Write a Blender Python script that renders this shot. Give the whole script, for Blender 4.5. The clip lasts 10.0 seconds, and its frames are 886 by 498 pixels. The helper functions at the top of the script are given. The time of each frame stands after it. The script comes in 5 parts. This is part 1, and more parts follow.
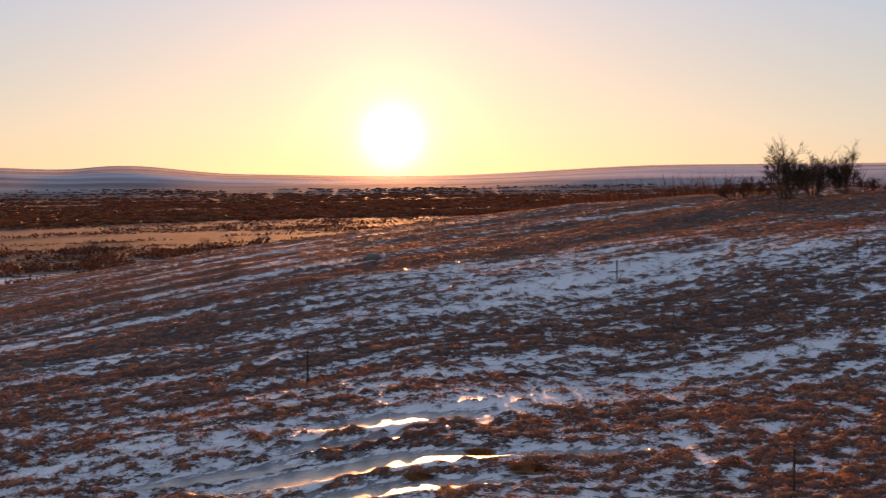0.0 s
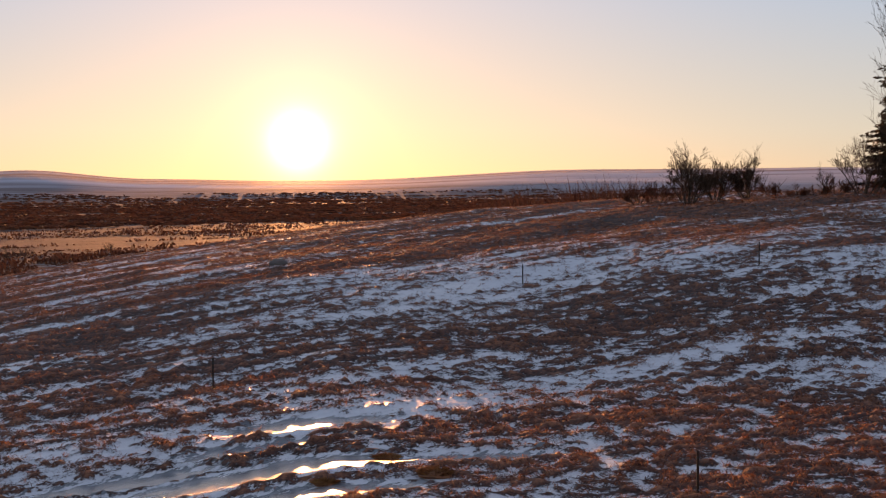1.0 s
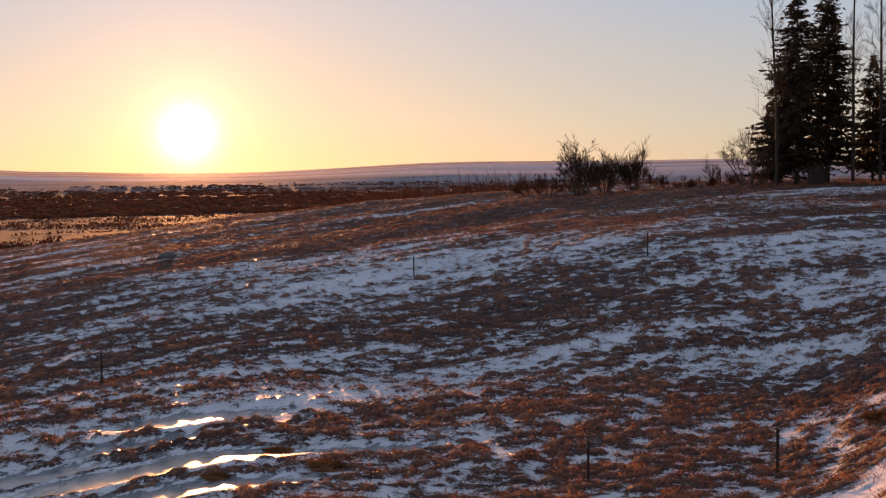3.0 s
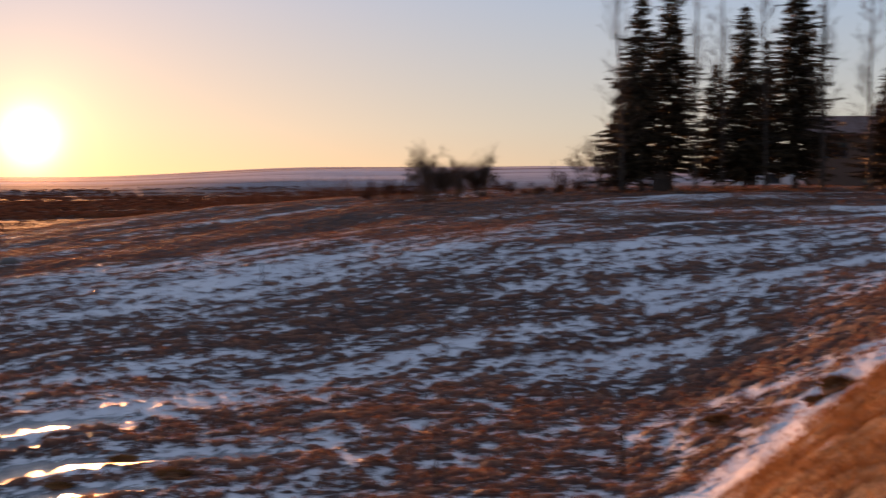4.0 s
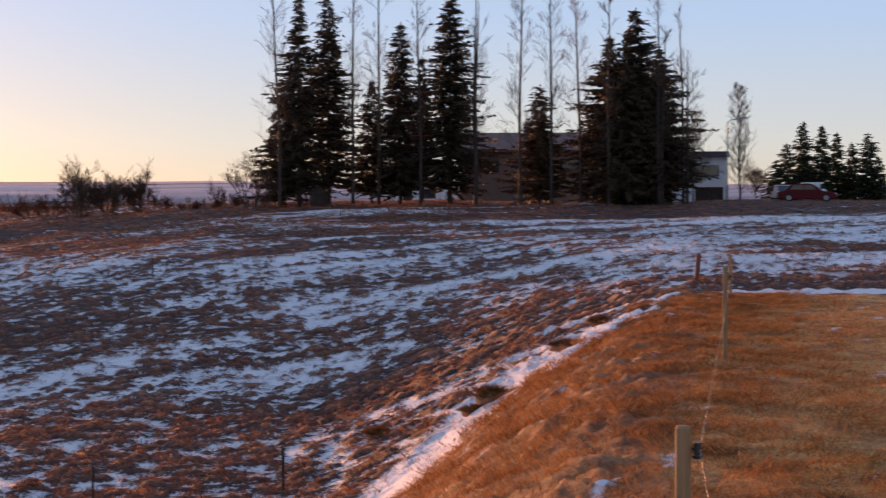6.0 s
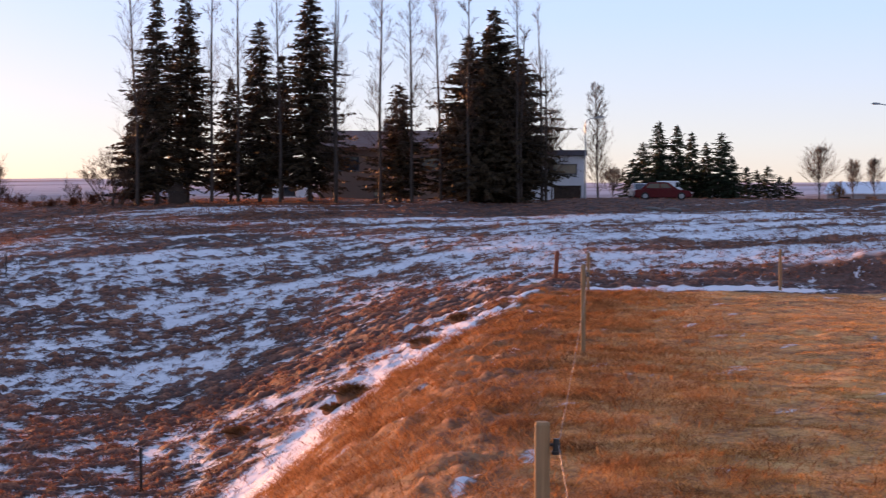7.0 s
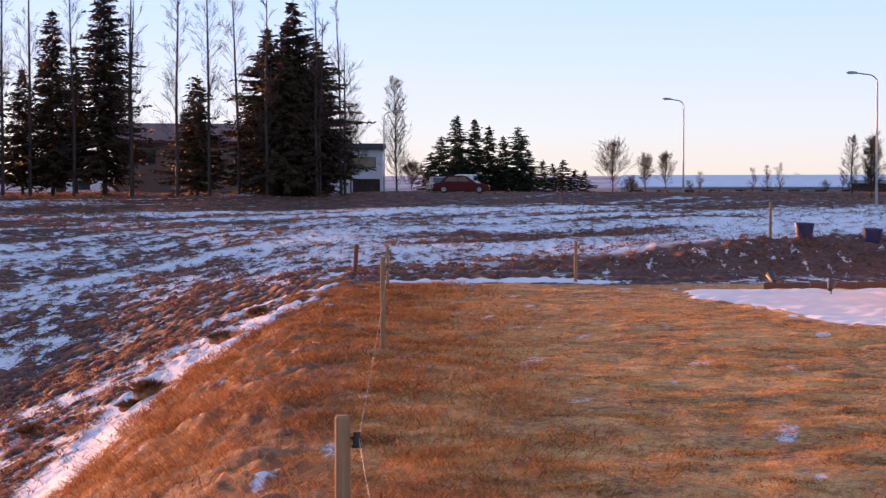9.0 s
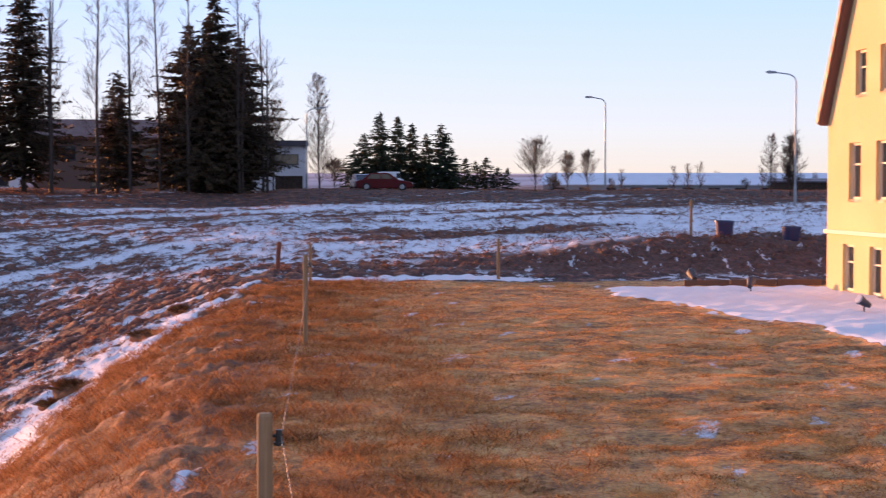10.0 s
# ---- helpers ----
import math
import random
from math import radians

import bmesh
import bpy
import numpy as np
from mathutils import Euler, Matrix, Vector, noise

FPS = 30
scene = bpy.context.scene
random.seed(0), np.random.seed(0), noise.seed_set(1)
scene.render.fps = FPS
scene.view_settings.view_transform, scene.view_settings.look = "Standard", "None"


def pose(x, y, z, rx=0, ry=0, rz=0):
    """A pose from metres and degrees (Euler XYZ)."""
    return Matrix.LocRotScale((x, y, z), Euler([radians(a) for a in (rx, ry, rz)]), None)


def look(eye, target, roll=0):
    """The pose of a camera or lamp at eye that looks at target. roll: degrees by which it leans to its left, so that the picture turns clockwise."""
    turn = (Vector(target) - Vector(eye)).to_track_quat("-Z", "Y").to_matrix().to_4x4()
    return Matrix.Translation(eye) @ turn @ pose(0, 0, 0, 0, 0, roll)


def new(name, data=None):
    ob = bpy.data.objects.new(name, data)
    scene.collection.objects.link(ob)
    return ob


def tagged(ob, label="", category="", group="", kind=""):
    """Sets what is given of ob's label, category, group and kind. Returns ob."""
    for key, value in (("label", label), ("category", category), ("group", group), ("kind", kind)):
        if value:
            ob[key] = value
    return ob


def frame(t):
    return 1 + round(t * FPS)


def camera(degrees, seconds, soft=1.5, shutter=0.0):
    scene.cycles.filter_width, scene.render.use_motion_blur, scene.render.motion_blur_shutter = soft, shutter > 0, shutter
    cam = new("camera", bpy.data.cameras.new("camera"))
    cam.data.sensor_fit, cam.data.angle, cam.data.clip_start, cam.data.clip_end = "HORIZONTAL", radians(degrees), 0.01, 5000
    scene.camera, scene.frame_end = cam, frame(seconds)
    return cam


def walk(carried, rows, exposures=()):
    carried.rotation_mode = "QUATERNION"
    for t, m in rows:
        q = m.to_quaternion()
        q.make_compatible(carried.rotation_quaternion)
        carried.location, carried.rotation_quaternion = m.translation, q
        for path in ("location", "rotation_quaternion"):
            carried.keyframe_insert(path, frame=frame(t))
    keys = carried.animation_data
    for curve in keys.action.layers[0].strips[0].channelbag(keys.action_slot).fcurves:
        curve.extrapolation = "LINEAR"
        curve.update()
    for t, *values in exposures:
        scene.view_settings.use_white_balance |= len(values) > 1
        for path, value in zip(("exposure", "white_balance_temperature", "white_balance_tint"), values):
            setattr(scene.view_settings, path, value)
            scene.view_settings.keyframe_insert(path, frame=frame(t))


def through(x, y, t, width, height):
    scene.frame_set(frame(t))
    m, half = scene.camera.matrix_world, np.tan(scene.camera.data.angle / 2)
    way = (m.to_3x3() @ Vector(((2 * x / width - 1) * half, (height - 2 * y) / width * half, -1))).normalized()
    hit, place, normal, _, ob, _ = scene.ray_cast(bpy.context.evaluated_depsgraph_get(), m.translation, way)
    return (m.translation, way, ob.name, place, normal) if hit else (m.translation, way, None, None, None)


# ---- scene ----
cam = camera(29.909, 10.0, soft=1.2, shutter=0.4)
EYE = 2.4  # height of the eye over the lawn
# seconds, bearing clockwise from north, pitch, roll (degrees)
TURNS = (
    (0.0, 0.628, -2.228, -0.084),
    (0.5, 2.771, -2.126, -0.043),
    (1.0, 3.868, -2.067, -0.083),
    (1.5, 4.561, -2.091, -0.082),
    (2.0, 5.902, -2.120, -0.022),
    (2.2, 6.455, -2.108, -0.008),
    (3.3, 7.990, -2.681, 0.042),
    (3.5, 8.322, -3.512, 0.335),
    (3.7, 9.300, -3.350, 0.250),
    (3.8, 10.400, -2.620, 0.200),
    (3.9, 11.250, -2.080, 0.150),
    (4.0, 12.861, -2.152, 0.080),
    (4.5, 15.521, -1.881, -0.082),
    (5.0, 18.309, -1.701, 0.033),
    (5.5, 21.526, -1.647, -0.091),
    (6.0, 24.611, -1.620, 0.001),
    (6.2, 25.795, -1.636, -0.008),
    (7.3, 31.124, -1.714, 0.031),
    (7.5, 32.421, -1.743, -0.036),
    (8.0, 33.668, -1.813, -0.057),
    (8.5, 34.458, -1.858, -0.007),
    (9.0, 36.362, -1.910, -0.002),
    (9.5, 37.110, -1.939, 0.081),
    (10.0, 39.026, -1.999, 0.125),
)
walk(cam, [(t, pose(0, 0, EYE, 90 + p, 0, -a) @ pose(0, 0, 0, 0, 0, r)) for t, a, p, r in TURNS], [(0, 0.36, 7700, 21), (2.2, 0.28, 7700, 21), (3.5, 0.16, 7500, 22), (4.6, 0.28, 7050, 20), (6.0, 0.55, 6750, 22), (7.5, 1.00, 6500, 28), (10, 1.00, 6300, 29)])

# ---- sky and sun ----
SUN_AZ, SUN_EL = -1.1, 2.8
GLARE_EL = 1.65  # the disc itself stands a little lower, in the haze
world = bpy.data.worlds.new("winter_sky")
scene.world = world
world.use_nodes = True
wn, wl = world.node_tree.nodes, world.node_tree.links
wn.clear()
sky = wn.new("ShaderNodeTexSky")
sky.sky_type, sky.sun_disc = "NISHITA", False
sky.sun_elevation, sky.sun_rotation = radians(SUN_EL), radians(SUN_AZ)
sky.altitude, sky.air_density, sky.dust_density, sky.ozone_density = 300, 0.80, 0.45, 2.4
background = wn.new("ShaderNodeBackground")
background.inputs["Strength"].default_value = 0.016
wout = wn.new("ShaderNodeOutputWorld")
wl.new(sky.outputs[0], background.inputs[0])

# the glare of the low sun in the haze
def heading(az, el):
    a, e = radians(az), radians(el)
    return Vector((math.sin(a) * math.cos(e), math.cos(a) * math.cos(e), math.sin(e)))


def wmath(op, a, b=0.0):
    node = wn.new("ShaderNodeMath")
    node.operation = op
    for k, v in enumerate((a, b)):
        if isinstance(v, bpy.types.NodeSocket):
            wl.new(v, node.inputs[k])
        else:
            node.inputs[k].default_value = v
    return node.outputs[0]


sky_way = wn.new("ShaderNodeTexCoord").outputs["Generated"]
dot = wn.new("ShaderNodeVectorMath")
dot.operation = "DOT_PRODUCT"
dot.inputs[1].default_value = heading(SUN_AZ, GLARE_EL)
wl.new(sky_way, dot.inputs[0])
angle = wmath("MULTIPLY", wmath("ARCCOSINE", wmath("MINIMUM", dot.outputs["Value"], 0.9999999)), 57.2958)
core = wmath("MULTIPLY", wmath("EXPONENT", wmath("MULTIPLY", wmath("POWER", wmath("DIVIDE", angle, 0.80), 2.0), -1.0)), 3.2)
halo = wmath("MULTIPLY", wmath("EXPONENT", wmath("DIVIDE", angle, -1.15)), 1.0)
wide = wmath("MULTIPLY", wmath("EXPONENT", wmath("DIVIDE", angle, -7.5)), 0.42)


def backdrop(colour, strength):
    node = wn.new("ShaderNodeBackground")
    for key, value in (("Color", colour), ("Strength", strength)):
        if isinstance(value, bpy.types.NodeSocket):
            wl.new(value, node.inputs[key])
        else:
            node.inputs[key].default_value = value
    return node.outputs[0]


# clear winter air: cream at the horizon, paling to blue overhead
split = wn.new("ShaderNodeSeparateXYZ")
wl.new(sky_way, split.inputs[0])
band = wn.new("ShaderNodeValToRGB")
wl.new(wmath("MAXIMUM", split.outputs["Z"], 0.0), band.inputs["Fac"])
for k, (at_z, colour) in enumerate(((0.0, (0.55, 0.50, 0.39)), (0.035, (0.49, 0.54, 0.52)), (0.11, (0.35, 0.50, 0.67)), (0.40, (0.24, 0.33, 0.48)), (1.0, (0.16, 0.24, 0.38)))):
    stop = band.color_ramp.elements[k] if k < 2 else band.color_ramp.elements.new(at_z)
    stop.position, stop.color = at_z, (*colour, 1)
layers = [background.outputs[0], backdrop(band.outputs["Color"], 0.79), backdrop((1.0, 0.76, 0.38, 1), wmath("ADD", core, halo)), backdrop((1.0, 0.39, 0.02, 1), wide)]
total = layers[0]
for layer in layers[1:]:
    both = wn.new("ShaderNodeAddShader")
    wl.new(total, both.inputs[0])
    wl.new(layer, both.inputs[1])
    total = both.outputs[0]
wl.new(total, wout.inputs[0])

sun = new("sun", bpy.data.lights.new("sun", "SUN"))
sun.data.energy, sun.data.angle, sun.data.color = 5.0, radians(0.6), (1.0, 0.42, 0.15)
sun.matrix_world = look(heading(SUN_AZ, SUN_EL) * 300, (0, 0, 0))


# ---- materials ----
class Net:
    """A small helper to write node trees in short lines."""

    def __init__(self, name, rough=0.8):
        self.mat = bpy.data.materials.new(name)
        self.mat.use_nodes = True
        self.nodes, self.links = self.mat.node_tree.nodes, self.mat.node_tree.links
        self.bsdf = self.nodes["Principled BSDF"]
        self.bsdf.inputs["Roughness"].default_value = rough

    def put(self, kind, **inputs):
        node = self.nodes.new("ShaderNode" + kind)
        for key, value in inputs.items():
            self.feed(node, key.replace("_", " "), value)
        return node

    def feed(self, node, key, value):
        socket = node.inputs[int(key)] if key.isdigit() else node.inputs[key]
        if isinstance(value, bpy.types.NodeSocket):
            self.links.new(value, socket)
        else:
            socket.default_value = value

    def noise(self, scale, vec=None, detail=4, rough=0.55, distort=0.0):
        node = self.put("TexNoise", Scale=scale, Detail=detail, Roughness=rough, Distortion=distort)
        if vec is not None:
            self.links.new(vec, node.inputs["Vector"])
        return node.outputs["Fac"]

    def where(self, turn=0.0, scale=(1, 1, 1)):
        """World place, turned about z and stretched."""
        geo = self.put("NewGeometry")
        first = self.put("Mapping")
        first.inputs["Rotation"].default_value = (0, 0, radians(turn))
        self.links.new(geo.outputs["Position"], first.inputs["Vector"])
        second = self.put("Mapping")
        second.inputs["Scale"].default_value = scale
        self.links.new(first.outputs[0], second.inputs["Vector"])
        return second.outputs[0]

    def ramp(self, fac, *stops):
        node = self.put("ValToRGB", Fac=fac)
        while len(node.color_ramp.elements) < len(stops):
            node.color_ramp.elements.new(0.5)
        for element, (at, colour) in zip(node.color_ramp.elements, stops):
            element.position = at
            element.color = (*colour, 1) if len(colour) == 3 else colour
        return node.outputs["Color"]

    def step(self, fac, low, high, a=0.0, b=1.0):
        node = self.put("MapRange")
        node.interpolation_type = "SMOOTHSTEP"
        for key, value in (("Value", fac), ("From Min", low), ("From Max", high), ("To Min", a), ("To Max", b)):
            self.feed(node, key, value)
        return node.outputs[0]

    def math(self, op, a, b=0.0):
        node = self.put("Math")
        node.operation = op
        self.feed(node, "0", a)
        self.feed(node, "1", b)
        return node.outputs[0]

    def mix(self, fac, a, b):
        node = self.put("Mix")
        node.data_type = "RGBA"
        for k, v in ((0, fac), (6, a), (7, b)):
            if isinstance(v, bpy.types.NodeSocket):
                self.links.new(v, node.inputs[k])
            else:
                node.inputs[k].default_value = (*v, 1) if isinstance(v, tuple) else v
        return node.outputs[2]

    def attr(self, name):
        node = self.put("Attribute")
        node.attribute_name = name
        return node.outputs["Fac"]

    def bump(self, height, strength=0.5, distance=0.02):
        node = self.put("Bump", Strength=strength, Distance=distance, Height=height)
        self.links.new(node.outputs[0], self.bsdf.inputs["Normal"])

    def done(self, colour, rough=None):
        for key, value in (("Base Color", colour), ("Roughness", rough)):
            if value is None:
                continue
            if isinstance(value, tuple):
                value = (*value, 1)
            self.feed(self.bsdf, key, value)
        return self.mat


def plain(name, colour, rough=0.7, vary=0.25, scale=6.0, metal=0.0, bump=0.2):
    """A painted or worn surface: one colour that wanders at two scales."""
    n = Net(name, rough)
    geo = n.put("TexCoord")
    big, fine = n.noise(scale, geo.outputs["Object"]), n.noise(scale * 9, geo.outputs["Object"])
    dark = tuple(c * (1 - vary) for c in colour)
    light = tuple(min(1, c * (1 + vary * 0.6)) for c in colour)
    both = n.math("ADD", n.math("MULTIPLY", big, 0.6), n.math("MULTIPLY", fine, 0.4))
    n.bsdf.inputs["Metallic"].default_value = metal
    n.bump(fine, bump, 0.01)
    return n.done(n.ramp(both, (0.3, dark), (0.7, light)), n.step(big, 0.3, 0.7, max(0.02, rough - 0.12), min(1, rough + 0.12)))


def ground_material():
    n = Net("frozen_ground", 0.85)
    tuft = n.noise(1.0, n.where(-20, (0.9, 1.8, 1.0)), 4, 0.65)
    fine = n.noise(7.0, n.where(), 4, 0.7)
    knob = n.attr("tuft")
    lawn, bank, drift, bare = n.attr("lawn"), n.attr("bank"), n.attr("drift"), n.attr("valley")
    # snow fills the hollows between the tussocks up to a line that wanders over the field
    poke = n.math("ADD", n.math("ADD", n.math("MULTIPLY", knob, 0.62), n.math("MULTIPLY", n.noise(3.0, n.where(), 3, 0.65), 0.40)), n.math("MULTIPLY", n.noise(12.0, n.where(), 3, 0.7), 0.55))
    over = n.math("SUBTRACT", n.math("SUBTRACT", poke, 0.28), n.attr("snow"))
    snow_field = n.step(over, -0.07, 0.04, 1.0, 0.0)
    flecks = n.math("ADD", n.noise(1.0, n.where(-35, (0.5, 1.6, 1.0)), 3), n.math("MULTIPLY", fine, 0.25))
    flecks = n.math("ADD", flecks, n.math("MULTIPLY", n.math("SUBTRACT", bank, lawn), 0.015))
    snow_lawn = n.step(flecks, 0.77, 0.83)
    drift_edge = n.math("ADD", drift, n.math("MULTIPLY", n.math("SUBTRACT", n.math("ADD", n.math("MULTIPLY", tuft, 0.5), n.math("MULTIPLY", fine, 0.5)), 0.5), 0.65))
    snow_drift = n.step(drift_edge, 0.45, 0.55)
    grassy = n.math("MAXIMUM", lawn, bank)
    # turf tone wanders at random; shade low between tussocks is put in by height
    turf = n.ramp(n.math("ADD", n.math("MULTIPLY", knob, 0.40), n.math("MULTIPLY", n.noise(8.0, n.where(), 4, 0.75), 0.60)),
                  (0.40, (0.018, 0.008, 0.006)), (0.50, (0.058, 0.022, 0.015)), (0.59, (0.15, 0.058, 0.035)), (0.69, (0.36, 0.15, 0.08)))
    sward_mix = n.math("ADD", n.math("ADD", n.math("MULTIPLY", n.noise(0.35, n.where()), 0.25), n.math("MULTIPLY", n.noise(2.2, n.where()), 0.30)), n.math("MULTIPLY", n.noise(11.0, n.where(), 4, 0.8), 0.45))
    sward = n.ramp(sward_mix, (0.38, (0.08, 0.035, 0.015)), (0.45, (0.30, 0.135, 0.048)), (0.53, (0.66, 0.33, 0.11)), (0.62, (0.74, 0.46, 0.16)))
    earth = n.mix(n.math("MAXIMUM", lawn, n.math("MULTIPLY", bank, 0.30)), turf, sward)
    earth = n.mix(n.attr("soil"), earth, n.ramp(fine, (0.35, (0.045, 0.020, 0.013)), (0.65, (0.17, 0.075, 0.048))))
    clods = n.step(n.noise(1.6, n.where(-50, (0.8, 1.6, 1.0)), 4, 0.7), 0.60, 0.64)
    snow_field = n.math("ADD", n.math("MULTIPLY", snow_field, n.math("SUBTRACT", 1.0, n.attr("soil"))), n.math("MULTIPLY", clods, n.attr("soil")))
    snow = n.math("ADD", n.math("MULTIPLY", snow_field, n.math("SUBTRACT", 1.0, grassy)), n.math("MULTIPLY", snow_lawn, grassy))
    snow = n.math("MAXIMUM", snow, snow_drift)
    plainsnow = n.math("ADD", n.math("MULTIPLY", n.noise(1.0, n.where(4, (0.004, 0.035, 0.1)), 5, 0.6), 0.6), n.math("MULTIPLY", n.noise(1.0, n.where(0, (0.06, 0.25, 0.1)), 3), 0.4))
    plainsnow = n.math("SUBTRACT", plainsnow, n.math("MULTIPLY", n.attr("moor"), 0.09))
    heath = n.ramp(plainsnow, (0.40, (0.09, 0.040, 0.025)), (0.52, (0.16, 0.08, 0.05)), (0.58, (0.50, 0.48, 0.50)), (0.64, (0.75, 0.76, 0.80)))
    snow_colour = n.mix(fine, (0.70, 0.72, 0.76), (0.84, 0.85, 0.88))
    thin = n.mix(fine, (0.52, 0.53, 0.57), (0.82, 0.83, 0.87))
    deep = n.math("MAXIMUM", snow_drift, n.step(over, -0.30, -0.05, 0.8, 0.0))
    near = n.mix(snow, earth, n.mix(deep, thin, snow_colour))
    # hills: brown heath, and snow with distant shade and haze put into its mauve
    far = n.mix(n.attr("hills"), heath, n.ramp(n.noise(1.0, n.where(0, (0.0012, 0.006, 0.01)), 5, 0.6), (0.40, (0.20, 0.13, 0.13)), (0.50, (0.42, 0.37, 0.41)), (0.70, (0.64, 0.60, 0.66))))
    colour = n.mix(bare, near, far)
    # trodden snow in the open is half frozen to ice
    icy = n.math("MULTIPLY", n.attr("ice"), n.step(n.noise(1.0, n.where(-46, (0.10, 0.4, 0.5)), 3), 0.42, 0.58))
    icy = n.math("MULTIPLY", icy, n.math("SUBTRACT", 1.0, n.math("MAXIMUM", grassy, n.attr("soil"))))
    puddle = n.step(n.math("ADD", n.attr("puddle"), n.math("MULTIPLY", n.math("SUBTRACT", n.math("ADD", n.math("MULTIPLY", tuft, 0.45), n.math("MULTIPLY", n.noise(2.6, n.where(-46, (0.6, 1.4, 1.0)), 4, 0.7), 0.55)), 0.5), 2.0)), 0.42, 0.52)
    frozen = n.math("MULTIPLY", n.step(plainsnow, 0.53, 0.58), n.math("MULTIPLY", bare, n.math("SUBTRACT", 1.0, n.attr("hills"))))
    gloss = n.math("MAXIMUM", n.math("MULTIPLY", puddle, 0.60), n.math("MAXIMUM", n.math("MULTIPLY", icy, 0.42), n.math("MULTIPLY", frozen, 0.5)))
    rough = n.math("SUBTRACT", 0.85, gloss)
    colour = n.mix(puddle, colour, (0.16, 0.18, 0.20))
    snow = n.math("MAXIMUM", snow, n.math("MULTIPLY", puddle, 1.35))
    relief = n.math("ADD", n.math("MULTIPLY", tuft, 0.5), n.math("ADD", n.math("MULTIPLY", fine, 0.3), n.math("MULTIPLY", n.noise(16.0, n.where(), 3, 0.7), 0.3)))
    relief = n.math("MULTIPLY", relief, n.math("SUBTRACT", 1.0, n.math("MULTIPLY", snow, 0.7)))
    n.bump(relief, 1.0, 0.08)
    return n.done(colour, rough)


# ---- the lie of the land ----
FENCE = np.array((0.567, 0.824))  # the fence runs this way along the lawn's edge
LAWN_END = 44.0


def smooth(v, low, high):
    t = np.clip((v - low) / (high - low), 0, 1)
    return t * t * (3 - 2 * t)


def waves(x, y, scale, seed, octaves=3):
    """Cheap smooth noise from sums of turned sine waves."""
    rng = np.random.RandomState(seed)
    out = np.zeros_like(x)
    size = 1.0
    for _ in range(octaves):
        for _ in range(4):
            a, p = rng.uniform(0, 2 * np.pi), rng.uniform(0, 2 * np.pi)
            k = rng.uniform(0.7, 1.4) / scale
            out += size * np.sin((x * np.cos(a) + y * np.sin(a)) * k * 2 * np.pi + p)
        scale, size = scale * 0.47, size * 0.5
    return out / 4


def lattice(x, y, seed):
    """Smooth value noise, 0 to 1."""
    xi, yi = np.floor(x).astype(np.int64), np.floor(y).astype(np.int64)
    fx, fy = x - xi, y - yi
    fx, fy = fx * fx * (3 - 2 * fx), fy * fy * (3 - 2 * fy)

    def spot(i, j):
        h = (i * 374761393 + j * 668265263 + seed * 974634777) & 0xFFFFFFFF
        h = ((h ^ (h >> 13)) * 1274126177) & 0xFFFFFFFF
        return ((h ^ (h >> 16)) & 0xFFFF) / 65535.0

    low = spot(xi, yi) * (1 - fx) + spot(xi + 1, yi) * fx
    high = spot(xi, yi + 1) * (1 - fx) + spot(xi + 1, yi + 1) * fx
    return low * (1 - fy) + high * fy


def rough_noise(x, y, seed, octaves=4, gain=0.55):
    out, size, total = 0, 1.0, 0
    for k in range(octaves):
        out = out + size * lattice(x * 2.03 ** k + 17 * k, y * 2.03 ** k - 9 * k, seed + k)
        total += size
        size *= gain
    return out / total


def turf_cover(x, y):
    """How far dead grass (1) stands out of the snow (0), and the height of its tussocks."""
    d = np.hypot(x, y)
    a = np.degrees(np.arctan2(x, y))
    bend = 3.0 * (rough_noise(x / 17, y / 17, 40, 2) - 0.5)
    c, n = math.cos(radians(60)), math.sin(radians(60))
    u, v = x * n + y * c, x * c - y * n
    streak = 0.6 * rough_noise(u / 24, (v + bend) / 3.6, 11, 3, 0.5) + 0.4 * rough_noise(u / 9, (v + bend) / 1.3, 13, 3, 0.6)
    c2, n2 = math.cos(radians(95)), math.sin(radians(95))
    u2, v2 = x * n2 + y * c2, x * c2 - y * n2
    flat = smooth(a, 7, 21)
    streak = streak * (1 - flat) + flat * (0.6 * rough_noise(u2 / 18, (v2 + bend) / 4.5, 15, 3, 0.5) + 0.4 * rough_noise(u2 / 6, (v2 + bend) / 1.6, 17, 3, 0.6))
    broad = rough_noise(x / 45, y / 45, 21, 2)
    # rounded tussocks, big ones and small ones
    big = rough_noise(x / 0.44 + 3, y / 0.44, 31, 2, 0.5)
    small = rough_noise(x / 0.20, y / 0.20 + 7, 35, 2, 0.5)
    tuft = np.clip(0.5 + 0.85 * (big - 0.5) + 0.75 * (small - 0.5), 0, 1)
    snowy = (streak - 0.5) * (1.55 - 0.95 * (1 - smooth(d, 36, 56))) - 0.03 + (broad - 0.5) * 0.35
    # little snow on the ridge; broad drifts beyond the lawn; bare ground along the road
    snowy = snowy - 0.16 * smooth(d, 84, 98) * (1 - smooth(a, 11, 22))
    snowy = snowy + 0.24 * smooth(a, 25, 35) * smooth(d, 50, 60) * (1 - smooth(d, 92, 104)) - 0.22 * smooth(d, 98, 110) * smooth(a, 20, 27)
    snowy = snowy + 0.04 * smooth(a, 15, 24) * smooth(d, 42, 52) * (1 - smooth(d, 98, 106))
    line = np.clip(0.51 - 0.05 * (1 - smooth(d, 38, 54)) * smooth(a, 6, 14) + 0.80 * snowy, 0.16, 0.72)
    cover = smooth(tuft - line, -0.10, 0.10)
    return cover, tuft, line


